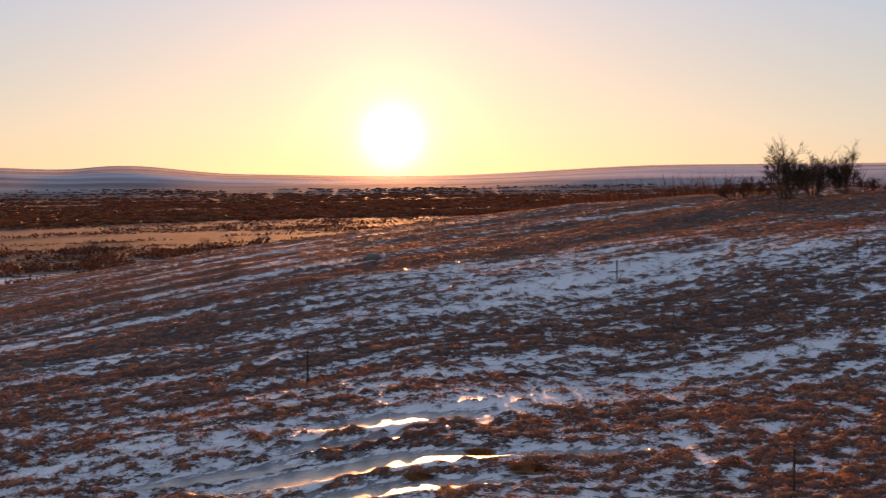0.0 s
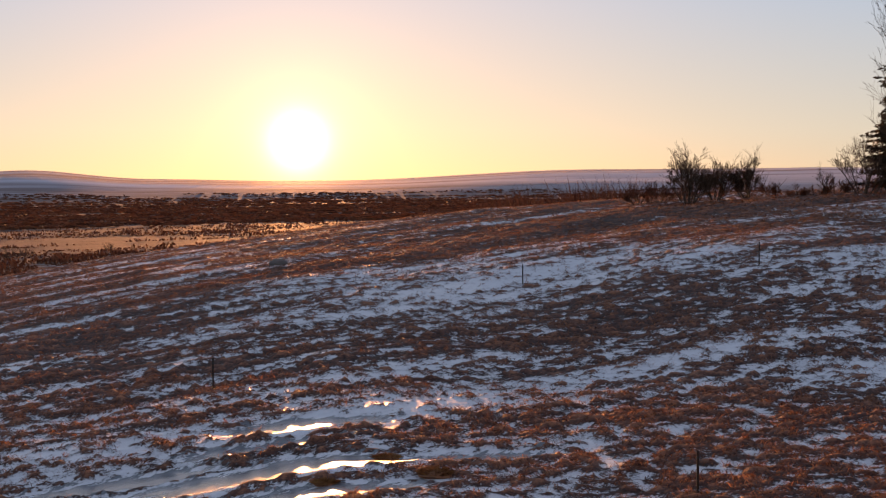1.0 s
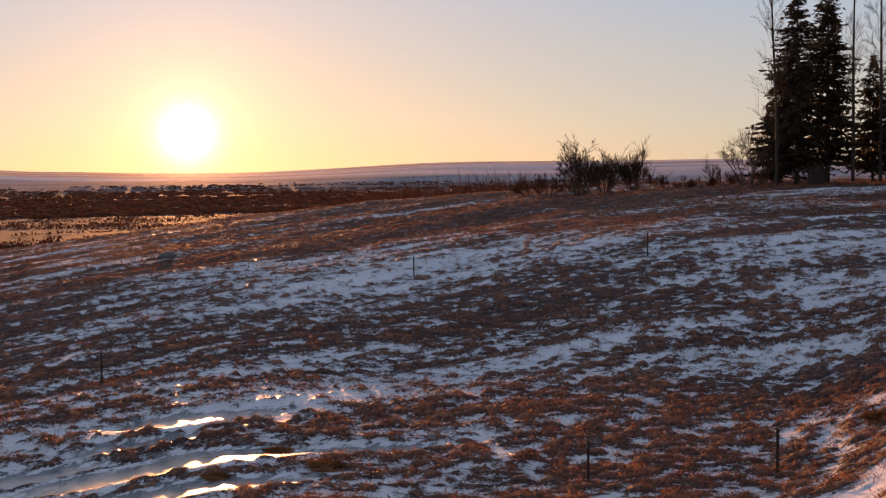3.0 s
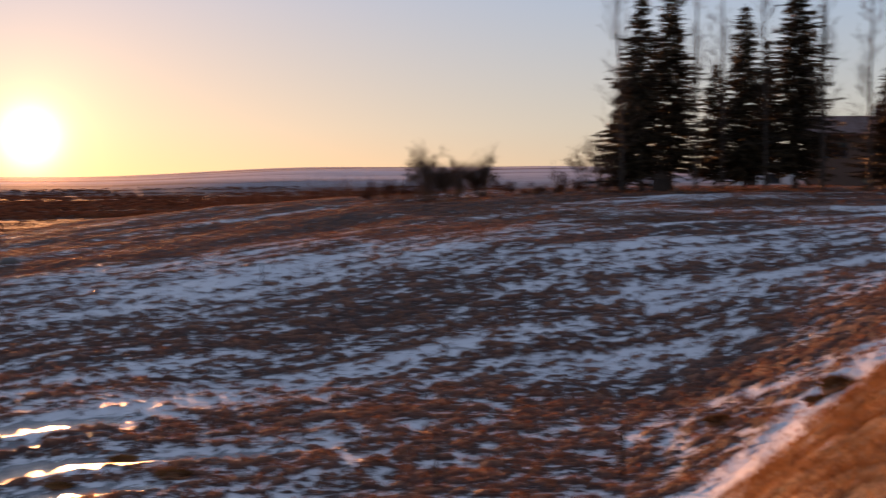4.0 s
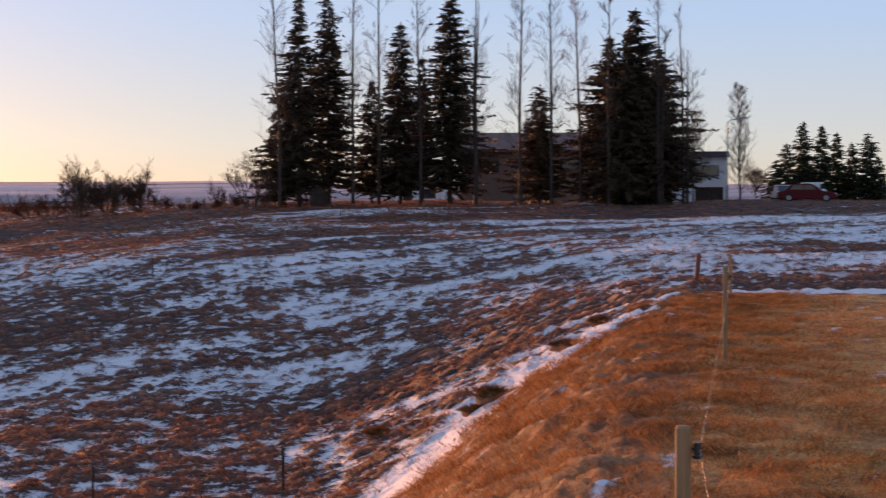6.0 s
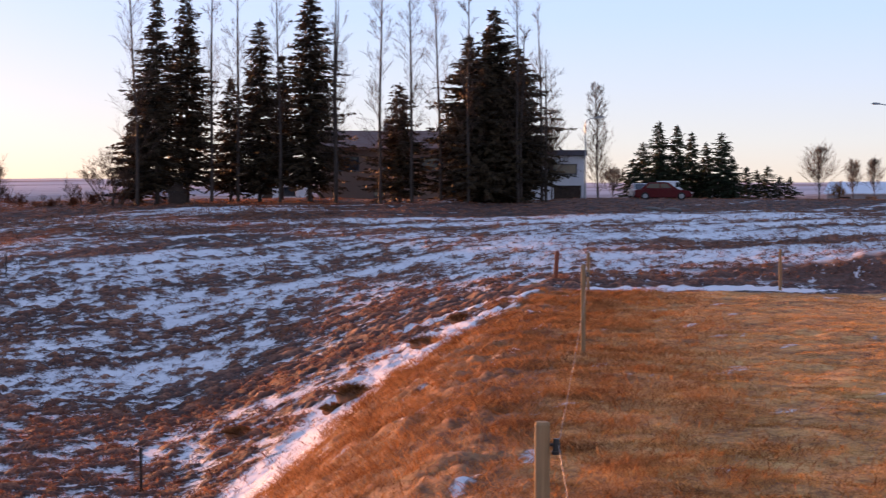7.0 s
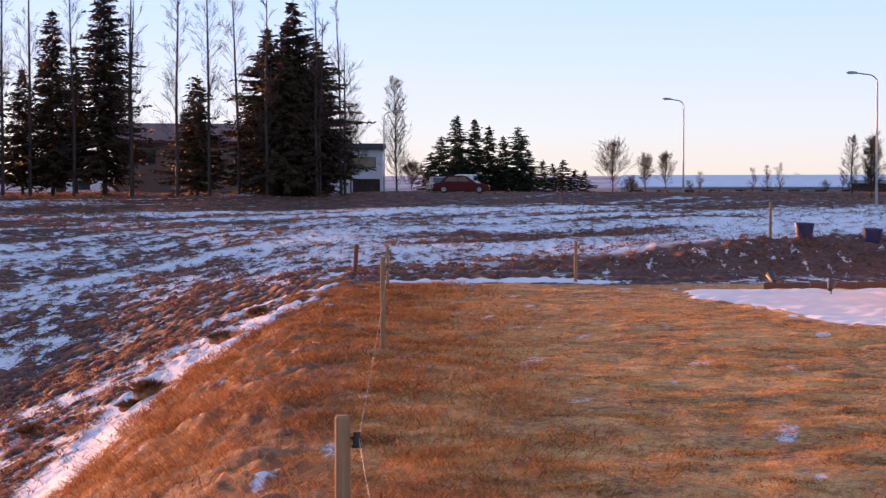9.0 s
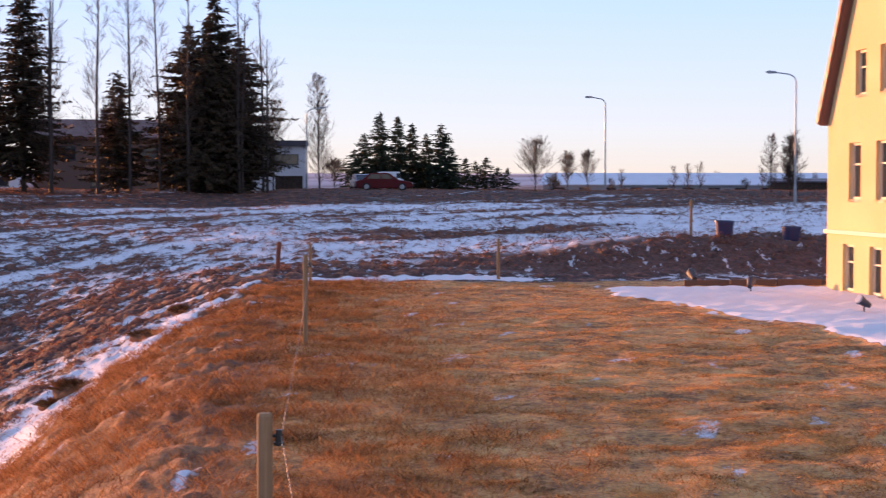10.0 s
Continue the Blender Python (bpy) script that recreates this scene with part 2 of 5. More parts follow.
def along_across(x, y):
    """Metres along the fence line and to its left."""
    return (x + 0.25) * FENCE[0] + y * FENCE[1], -(x + 0.25) * FENCE[1] + y * FENCE[0]


def bank_width(u, s, x, y):
    return np.clip(5.9 - 0.19 * (u - 26), 1.8, 7.5) + 0.9 * (rough_noise(x / 2.6, y / 2.6, 57, 3) - 0.5) * smooth(u, 10, 16)


def puddles(x, y):
    """Frozen puddles on the tilted foot of the field: where they lie, and their tilt."""
    pud, tilt = np.zeros_like(x), np.zeros_like(x)
    for px, py, pw, pl, lean in ((-1.1, 32.2, 3.2, 1.3, -0.070), (-1.3, 35.6, 3.8, 1.7, -0.062), (-0.7, 42.2, 2.6, 1.5, -0.048), (-1.6, 39.2, 2.2, 1.0, -0.052), (2.6, 35.6, 2.8, 0.9, -0.062), (-4.9, 37.6, 2.4, 1.0, -0.060)):
        spot = np.exp(-((x - px) / pw) ** 2 - ((y - py) / pl) ** 2)
        pud = np.maximum(pud, spot)
        tilt = tilt + smooth(spot, 0.12, 0.5) * (y - py) * lean
    return pud, tilt - smooth(pud, 0.3, 0.7) * 0.03


# bearing; elevation of the brow seen from the eye; its distance; distance of the slope's foot
BROW = ((-20, -14, -8.5, -2, 5, 10, 15, 20, 27, 34, 45), (-5.2, -4.55, -3.4, -2.5, -2.1, -1.8, -1.5, -1.1, -0.75, -0.6, -0.5), (100, 100, 100, 100, 97, 92, 86, 88, 95, 100, 100), (52, 52, 52, 50, 50, 48, 45, 43, 40, 32, 32))


def land(x, y, parts=False):
    x, y = np.asarray(x, float), np.asarray(y, float)
    d = np.hypot(x, y)
    az = np.degrees(np.arctan2(x, y))
    a = np.clip(az, -40, 75)
    crest_el = -0.8 * np.log1p(np.exp((7 - a) / 5))
    crest_d = 148 - 22 * smooth(a, 6, 22)
    crest_z = EYE + crest_d * np.tan(np.radians(crest_el))
    # a level foot, a slope up to the brow, then a gentle ridge to the crest
    near_z = -3.45 + 0.10 * np.minimum(a, 0) + 0.3 * smooth(a, 6, 18) + 2.95 * smooth(a, 18, 34)
    brow_el, brow_d, foot_d = 0.0, 0.0, 0.0
    for shift in (-2.0, 0.0, 2.0):
        brow_el = brow_el + np.interp(a + shift, BROW[0], BROW[1]) / 3
        brow_d = brow_d + np.interp(a + shift, BROW[0], BROW[2]) / 3
        foot_d = foot_d + np.interp(a + shift, BROW[0], BROW[3]) / 3
    brow_z = EYE + brow_d * np.tan(np.radians(brow_el))
    up = np.clip((d - foot_d) / (brow_d - foot_d), 0, 1)
    on = np.clip((d - brow_d) / (crest_d - brow_d), 0, 1)
    z = near_z + (brow_z - near_z) * (0.7 * smooth(up, 0, 1) + 0.3 * up) + (crest_z - brow_z) * (0.6 * on + 0.4 * smooth(on, 0, 1))
    # past the crest: down into the valley, or level where the trees stand
    past = np.clip(d - crest_d, 0, None)
    level = smooth(a, 13, 19)
    fall = 14.0 * (1 - np.exp(-past * past / (past + 25) / 60.0))
    z = z - fall * (1 - 0.25 * level * smooth(past, 60, 900) - level * (1 - smooth(past, 60, 900)))
    valley = smooth(past, 25, 70) * (1 - level * (1 - smooth(past, 90, 250)))
    # distant snow hills
    top = 0.35 + 0.36 * np.exp(-((a + 10.3) / 2.9) ** 2) + 0.05 * np.exp(-((a + 5.0) / 2.0) ** 2) + 0.29 * smooth(a, 0, 9) + 0.3 * smooth(-a, 11.5, 15) - 0.12 * smooth(a, 16, 22)
    hill = smooth(d, 1900, 3600)
    foot = 0.45 + 0.15 * waves(x, y, 900, 5)
    z = z + hill * (4000 * np.tan(np.radians(top)) + 12) - smooth(d, 3700, 4600) * 60
    z = z + smooth(d, 1500, 2600) * (1 - smooth(d, 2600, 3400)) * foot * 18
    # small relief of the field
    open_field = smooth(d, 18, 40) * (1 - smooth(d, 170, 260))
    u, s = along_across(x, y)
    z = z + open_field * (0.10 * waves(x, y, 19, 1) + 0.10 * waves(u * 0.28, s, 11, 2))
    cover, tuft, line = turf_cover(x, y)
    wet = puddles(x, y)
    dry = 1 - smooth(wet[0], 0.30, 0.55)
    cover = cover * dry
    z = z + open_field * dry * (0.30 * np.maximum(tuft - 0.30, 0.6 * (line - 0.30))) * (1 - 0.35 * smooth(d, 60, 110))
    pud = wet[0]
    z = z + wet[1]
    # the lawn on its bank
    width = bank_width(u, s, x, y)
    side = np.power(1 - np.clip((s - 0.15) / (width - 0.9 * (rough_noise(x / 2.6, y / 2.6, 57, 3) - 0.5) * smooth(u, 10, 16)), 0, 1), 1.4)
    end = 1 - smooth(u, LAWN_END, LAWN_END + 2.5)
    plat = side * end
    tussocky = smooth(s, 0.2, 1.2) * 0.30 * np.clip(tuft - 0.42, 0, 1)
    lawn_z = tussocky + 0.03 * waves(x, y, 7, 3) + (0.10 + 0.10 * smooth(s, 0.2, 2.0)) * (rough_noise(x / 0.42, y / 0.42, 51, 3, 0.5) - 0.5)
    z = z * (1 - plat) + lawn_z * plat
    mound = smooth(-s, 2.0, 13.0) * smooth(u, 45.0, 49.5) * (1 - smooth(u, 50.5, 60))
    z = z + mound * (0.75 + 0.25 * (rough_noise(x / 0.8, y / 0.8, 61, 3) - 0.5))
    edge = -7.2 - 1.7 * smooth(38 - u, 0, 10) + 0.5 * waves(x, y, 4.5, 9)
    patch = smooth(-s, -edge, -edge + 0.35) * (1 - smooth(u, 40.6, 41.0)) * smooth(u, 12, 20)
    z = z + patch * (0.07 + 0.05 * waves(x, y, 3, 12) * smooth(-s, -edge, -edge + 2))
    if not parts:
        return z
    lawn = (1 - smooth(s, 0.0, 0.9)) * (1 - smooth(u, LAWN_END - 0.2, LAWN_END + 0.2))
    toe = s - 0.15 - width
    bank = (1 - smooth(toe, -2.4, -1.2)) * (1 - smooth(u, LAWN_END - 1.5, LAWN_END + 0.5))
    drift = np.exp(-((toe + 0.65) / (1.6 + 0.35 * waves(x, y, 5, 8))) ** 2) * smooth(u, 20, 25) * (1 - smooth(u, 37, 41))
    strip = (0.25 + 0.75 * rough_noise(x / 1.4, y / 0.8, 59, 3) + 0.2 * np.exp(-((s + 2.5) / 3.5) ** 2)) * (1 - smooth(-s, 5.0, 8.5)) * smooth(u, LAWN_END + 0.2, LAWN_END + 0.8) * (1 - smooth(u, LAWN_END + 1.0, LAWN_END + 2.0)) * smooth(-s, -1.5, 0.5)
    drift = drift * (0.55 + 0.9 * rough_noise(x / 1.1, y / 1.1, 58, 3))
    # snow caught in the hollows beside the drift
    for b, reach, across, along in ((27.2, 33.6, 1.7, 1.1), (29.3, 38.8, 2.2, 0.9), (30.4, 42.5, 2.4, 0.7)):
        drift = np.maximum(drift, np.exp(-(d * np.radians(az - b) / across) ** 2 - ((d - reach) / along) ** 2))
    drift = np.maximum(np.maximum(drift, strip * (1 - 0.8 * smooth(mound, 0.02, 0.1))), patch)
    soil = smooth(mound, 0.01, 0.08) * (1 - smooth(u, 50.0, 52.0))
    lawn = lawn * (1 - soil)
    bank = bank * (1 - soil)
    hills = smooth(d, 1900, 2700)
    moor = smooth(d, 400, 560)
    snow = np.where(dry < 0.5, 0.8, line)
    ice = (1 - smooth(cover, 0.0, 0.4)) * smooth(d, 20, 30) * (1 - smooth(d, 120, 160))
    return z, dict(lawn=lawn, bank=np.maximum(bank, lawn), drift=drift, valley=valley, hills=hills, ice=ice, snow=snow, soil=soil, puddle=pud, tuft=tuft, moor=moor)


def height(x, y):
    return float(land(np.array([x]), np.array([y]))[0])


def at(bearing, distance):
    """Place on the ground at a bearing and distance from the lawn's corner where the camera stands."""
    x, y = distance * math.sin(radians(bearing)), distance * math.cos(radians(bearing))
    return x, y, height(x, y)


MAT = {}
MAT["ground"] = ground_material()


def mesh_from(name, verts, faces):
    me = bpy.data.meshes.new(name)
    verts = np.asarray(verts, np.float32)
    faces = np.asarray(faces, np.int32)
    k = faces.shape[1]
    me.vertices.add(len(verts))
    me.vertices.foreach_set("co", verts.ravel())
    me.loops.add(faces.size)
    me.loops.foreach_set("vertex_index", faces.ravel())
    me.polygons.add(len(faces))
    me.polygons.foreach_set("loop_start", np.arange(0, faces.size, k, dtype=np.int32))
    me.update(calc_edges=True)
    return me


def build_ground():
    fine = np.linspace(-17, 56, 700)
    coarse = np.concatenate([np.arange(60, 338, 4.0)])
    az = np.radians(np.concatenate([fine, coarse]))
    r = np.concatenate([[0.0, 1.5], np.geomspace(3, 9, 24), np.geomspace(9.2, 24, 90), np.geomspace(24.1, 64, 340), np.geomspace(64.2, 170, 220), np.geomspace(173, 4700, 90)])
    A, R = np.meshgrid(az, r)
    x, y = (R * np.sin(A)).ravel(), (R * np.cos(A)).ravel()
    z, masks = land(x, y, True)
    na, nr = len(az), len(r)
    i, j = np.meshgrid(np.arange(nr - 1), np.arange(na), indexing="ij")
    j2 = (j + 1) % na
    faces = np.stack([i * na + j, (i + 1) * na + j, (i + 1) * na + j2, i * na + j2], -1).reshape(-1, 4)
    faces = faces[:, ::-1]
    me = mesh_from("ground", np.stack([x, y, z], 1), faces)
    me.polygons.foreach_set("use_smooth", np.ones(len(faces), bool))
    for key, value in masks.items():
        me.attributes.new(key, "FLOAT", "POINT").data.foreach_set("value", value.astype(np.float32))
    me.materials.append(MAT["ground"])
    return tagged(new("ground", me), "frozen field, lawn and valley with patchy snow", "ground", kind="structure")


build_ground()


# ---- builders ----
def part(name, data, material, parent=None, label=""):
    """Link a bmesh or a mesh as one object, under its thing where one is given."""
    if isinstance(data, bmesh.types.BMesh):
        me = bpy.data.meshes.new(name)
        data.to_mesh(me)
        data.free()
    else:
        me = data
    me.materials.append(material)
    ob = new(name, me)
    if parent is not None:
        ob.parent = parent
    return tagged(ob, label)


def thing(name, m, label, category, group="", kind=""):
    ob = new(name)
    ob.empty_display_size = 0.3
    ob.matrix_world = m
    return tagged(ob, label, category, group, kind)


def box(bm, x0, y0, z0, x1, y1, z1, bevel=0.0):
    made = bmesh.ops.create_cube(bm, size=1)
    verts = made["verts"]
    bmesh.ops.scale(bm, verts=verts, vec=(x1 - x0, y1 - y0, z1 - z0))
    bmesh.ops.translate(bm, verts=verts, vec=((x0 + x1) / 2, (y0 + y1) / 2, (z0 + z1) / 2))
    if bevel:
        edges = list({e for v in verts for e in v.link_edges})
        bmesh.ops.bevel(bm, geom=edges, offset=bevel, segments=2, affect="EDGES", profile=0.6)
    return bm


def boxed(*args, bevel=0.0):
    return box(bmesh.new(), *args, bevel=bevel)


def prism(outline, low, high, axis="y"):
    """A flat outline (pairs) pushed out from low to high along an axis."""
    bm = bmesh.new()
    put = (lambda a, b, c: (a, c, b)) if axis == "y" else ((lambda a, b, c: (a, b, c)) if axis == "z" else (lambda a, b, c: (c, a, b)))
    ring = [[bm.verts.new(put(a, b, c)) for a, b in outline] for c in (low, high)]
    bm.faces.new(ring[0])
    bm.faces.new(ring[1][::-1])
    k = len(outline)
    for i in range(k):
        bm.faces.new((ring[0][i], ring[1][i], ring[1][(i + 1) % k], ring[0][(i + 1) % k]))
    bmesh.ops.recalc_face_normals(bm, faces=bm.faces)
    return bm


def rod(bm, a, b, r0, r1, sides=8):
    a, b = Vector(a), Vector(b)
    turn = (b - a).to_track_quat("Z", "Y").to_matrix().to_4x4()
    made = bmesh.ops.create_cone(bm, cap_ends=True, segments=sides, radius1=r0, radius2=r1, depth=(b - a).length)
    bmesh.ops.transform(bm, matrix=Matrix.Translation((a + b) / 2) @ turn, verts=made["verts"])
    return bm


def rods(pairs, sides=8):
    bm = bmesh.new()
    for a, b, r0, r1 in pairs:
        rod(bm, a, b, r0, r1, sides)
    return bm


def sticks(name, p, q, r0, r1, sides=3):
    """Many thin tapered sticks in one mesh, from arrays of ends and radii."""
    p, q = np.asarray(p, float), np.asarray(q, float)
    r0, r1 = np.asarray(r0, float)[:, None], np.asarray(r1, float)[:, None]
    w = q - p
    w /= np.linalg.norm(w, axis=1, keepdims=True) + 1e-9
    helper = np.where(np.abs(w[:, 2:3]) < 0.8, np.array([[0, 0, 1.0]]), np.array([[1.0, 0, 0]]))
    e1 = np.cross(w, helper)
    e1 /= np.linalg.norm(e1, axis=1, keepdims=True) + 1e-9
    e2 = np.cross(w, e1)
    rings = []
    for base, r in ((p, r0), (q, r1)):
        for k in range(sides):
            a = 2 * np.pi * k / sides
            rings.append(base + r * (e1 * np.cos(a) + e2 * np.sin(a)))
    verts = np.stack(rings, 1).reshape(-1, 3)
    at0 = np.arange(len(p))[:, None, None] * (2 * sides)
    quad = np.array([[k, (k + 1) % sides, sides + (k + 1) % sides, sides + k] for k in range(sides)])[None]
    return mesh_from(name, verts, (at0 + quad).reshape(-1, 4))


# ---- more materials ----
def foliage(name, dark, light, rough=0.7, through=0.0, patchy=0.45, size=0.9, mean=0.5):
    n = Net(name, rough)
    n.bsdf.inputs["Specular IOR Level"].default_value = 0.12
    rnd = n.put("NewGeometry").outputs["Random Per Island"]
    patch = n.step(n.noise(size, n.where(30, (0.6, 1.2, 1.0)), 4, 0.6), 0.30, 0.70)
    mixed = n.math("ADD", n.math("MULTIPLY", rnd, 1.0 - patchy), n.math("MULTIPLY", patch, patchy))
    mid = tuple(a + (b - a) * mean for a, b in zip(dark, light))
    colour = n.ramp(mixed, (0.2, dark), (0.5, mid), (0.85, light))
    if through:
        glow = n.put("BsdfTranslucent")
        n.links.new(colour, glow.inputs["Color"])
        share = n.put("MixShader")
        share.inputs[0].default_value = through
        n.links.new(n.bsdf.outputs[0], share.inputs[1])
        n.links.new(glow.outputs[0], share.inputs[2])
        n.links.new(share.outputs[0], n.nodes["Material Output"].inputs["Surface"])
    return n.done(colour)


def wood(name, dark, light, grain=40.0):
    n = Net(name, 0.75)
    n.bsdf.inputs["Specular IOR Level"].default_value = 0.2
    co = n.put("TexCoord").outputs["Object"]
    m = n.put("Mapping")
    m.inputs["Scale"].default_value = (grain, grain, 1.5)
    n.links.new(co, m.inputs["Vector"])
    lines = n.noise(1.0, m.outputs[0], 5, 0.6)
    blot = n.noise(3.0, co, 3)
    both = n.math("ADD", n.math("MULTIPLY", lines, 0.65), n.math("MULTIPLY", blot, 0.35))
    n.bump(lines, 0.4, 0.004)
    return n.done(n.ramp(both, (0.32, dark), (0.68, light)))


def glass(name, tint=(0.02, 0.03, 0.04)):
    n = Net(name, 0.06)
    n.bsdf.inputs["Specular IOR Level"].default_value = 0.8
    return n.done(tint)


MAT["post"] = wood("weathered_post", (0.20, 0.12, 0.06), (0.40, 0.26, 0.14))
MAT["stake"] = wood("dark_stake", (0.022, 0.015, 0.012), (0.065, 0.042, 0.032))
MAT["red_post"] = wood("red_brown_post", (0.16, 0.05, 0.03), (0.30, 0.11, 0.07))
MAT["bark"] = wood("bark", (0.035, 0.026, 0.020), (0.11, 0.085, 0.07), 14)
MAT["pale_bark"] = wood("pale_bark", (0.030, 0.022, 0.018), (0.085, 0.062, 0.05), 10)
MAT["twig"] = foliage("twigs", (0.05, 0.032, 0.024), (0.15, 0.09, 0.06))
MAT["needles"] = foliage("spruce_needles", (0.018, 0.014, 0.009), (0.085, 0.056, 0.030), through=0.15)
MAT["young_needles"] = foliage("young_spruce_needles", (0.012, 0.020, 0.012), (0.045, 0.060, 0.030), through=0.15)
MAT["straw"] = foliage("dead_grass", (0.12, 0.045, 0.016), (0.56, 0.27, 0.10), through=0.4, patchy=0.5, size=1.3)
MAT["sedge"] = foliage("field_tussocks", (0.030, 0.012, 0.009), (0.58, 0.24, 0.11), through=0.4, patchy=0.4, size=2.0, mean=0.24)
MAT["lawn_blades"] = foliage("winter_lawn", (0.17, 0.075, 0.026), (0.94, 0.50, 0.17), through=0.4, patchy=0.5, size=1.6)
MAT["thicket"] = foliage("bare_thicket", (0.07, 0.028, 0.018), (0.22, 0.085, 0.042), through=0.12)
MAT["turf_clump"] = plain("matted_turf", (0.34, 0.14, 0.065), 0.95, 0.5, 5, bump=0.8)
MAT["plastic"] = plain("black_plastic", (0.02, 0.02, 0.02), 0.4)
MAT["rope"] = plain("white_fence_rope", (0.30, 0.24, 0.2), 0.6, 0.2, 40)
MAT["steel"] = plain("galvanised_steel", (0.32, 0.33, 0.35), 0.4, 0.2, 3, 0.7)
MAT["tan_wall"] = plain("tan_render", (0.20, 0.125, 0.095), 0.9, 0.15, 1.2)
MAT["white_wall"] = plain("white_cladding", (0.72, 0.72, 0.74), 0.7, 0.12, 1.5)
MAT["yellow_wall"] = plain("yellow_render", (0.80, 0.58, 0.27), 0.85, 0.06, 0.9, bump=0.1)
MAT["roof_red"] = plain("weathered_roof_sheet", (0.15, 0.07, 0.055), 0.6, 0.2, 2)
MAT["roof_dark"] = plain("dark_roof_sheet", (0.10, 0.09, 0.11), 0.6, 0.2, 2)
MAT["roof_snow"] = plain("snowy_roof", (0.74, 0.76, 0.82), 0.8, 0.1, 0.5)
MAT["barge"] = plain("brown_bargeboard", (0.30, 0.16, 0.12), 0.6, 0.15, 4)
MAT["trim"] = plain("cream_trim", (0.80, 0.70, 0.50), 0.7, 0.08, 4)
MAT["dark_wood"] = wood("dark_boards", (0.03, 0.02, 0.015), (0.09, 0.06, 0.045), 12)
MAT["glass"] = glass("window_glass")
MAT["dark_trim"] = plain("dark_trim", (0.05, 0.05, 0.06), 0.5)
MAT["red_paint"] = plain("red_car_paint", (0.11, 0.006, 0.009), 0.42, 0.08, 2, bump=0.02)
MAT["white_paint"] = plain("white_van_paint", (0.70, 0.71, 0.73), 0.3, 0.06, 2, bump=0.02)
MAT["silver_paint"] = plain("silver_car_paint", (0.34, 0.34, 0.36), 0.35, 0.06, 2, bump=0.02)
for paint in ("red_paint", "white_paint", "silver_paint"):
    MAT[paint].node_tree.nodes["Principled BSDF"].inputs["Specular IOR Level"].default_value = 0.2
MAT["tyre"] = plain("tyre_rubber", (0.02, 0.02, 0.02), 0.9)
MAT["lens_red"] = plain("red_lens", (0.35, 0.01, 0.01), 0.2)
MAT["lens_clear"] = plain("clear_lens", (0.6, 0.6, 0.6), 0.15)
MAT["blue_plastic"] = plain("blue_tub_plastic", (0.035, 0.045, 0.13), 0.45, 0.2, 3)
MAT["stone"] = plain("grey_stone", (0.16, 0.14, 0.13), 0.9, 0.35, 5, bump=0.7)
MAT["concrete"] = plain("grey_concrete", (0.30, 0.30, 0.32), 0.9, 0.2, 2)
MAT["kerb"] = plain("earthy_edging", (0.14, 0.09, 0.07), 0.9, 0.3, 3)


lit = Net("lamp_glow", 0.4)
lit.bsdf.inputs["Emission Color"].default_value = (1.0, 0.85, 0.65, 1)
lit.bsdf.inputs["Emission Strength"].default_value = 6.0
MAT["lamp_glow"] = lit.done((0.8, 0.8, 0.75))


# ---- grass and tussocks ----
def blades(name, x, y, tall, wide, lean, seed, material, label, many=1):
    """Curved blades that stand on the land; each is a bent leaf of two triangles."""
    rng = np.random.RandomState(seed)
    k = len(x)
    z = land(x, y) - 0.01
    a = rng.uniform(0, 2 * np.pi, k)
    bend = rng.uniform(0, 2 * np.pi, k)
    l = lean * rng.uniform(0.3, 1.2, k)
    h = tall * rng.uniform(0.5, 1.15, k)
    side = np.stack([np.cos(a), np.sin(a), np.zeros(k)], 1) * (wide * rng.uniform(0.6, 1.3, k))[:, None] / 2
    foot = np.stack([x, y, z], 1)
    go = np.stack([np.cos(bend), np.sin(bend), np.zeros(k)], 1)
    mid = foot + go * (l * h * 0.45)[:, None] + np.array([0, 0, 1.0]) * (h * 0.5)[:, None]
    tip = foot + go * (l * h * 1.25)[:, None] + np.array([0, 0, 1.0]) * (h * (1.0 - 0.25 * np.minimum(l, 1.5)))[:, None]
    verts = np.stack([foot, mid + side, mid - side, tip], 1).reshape(-1, 3)
    base = np.arange(k)[:, None, None] * 4
    faces = (base + np.array([[0, 1, 2], [2, 1, 3]])[None]).reshape(-1, 3)
    ob = part(name, mesh_from(name, verts, faces), material)
    return tagged(ob, label, "grass", kind="stuff")


def sector(rng, k, a0, a1, d0, d1, power=1.0):
    """Random places in a sector of the plan, thinning outwards."""
    az = np.radians(rng.uniform(a0, a1, k))
    d = d0 * (d1 / d0) ** (rng.uniform(0, 1, k) ** power)
    return d * np.sin(az), d * np.cos(az)


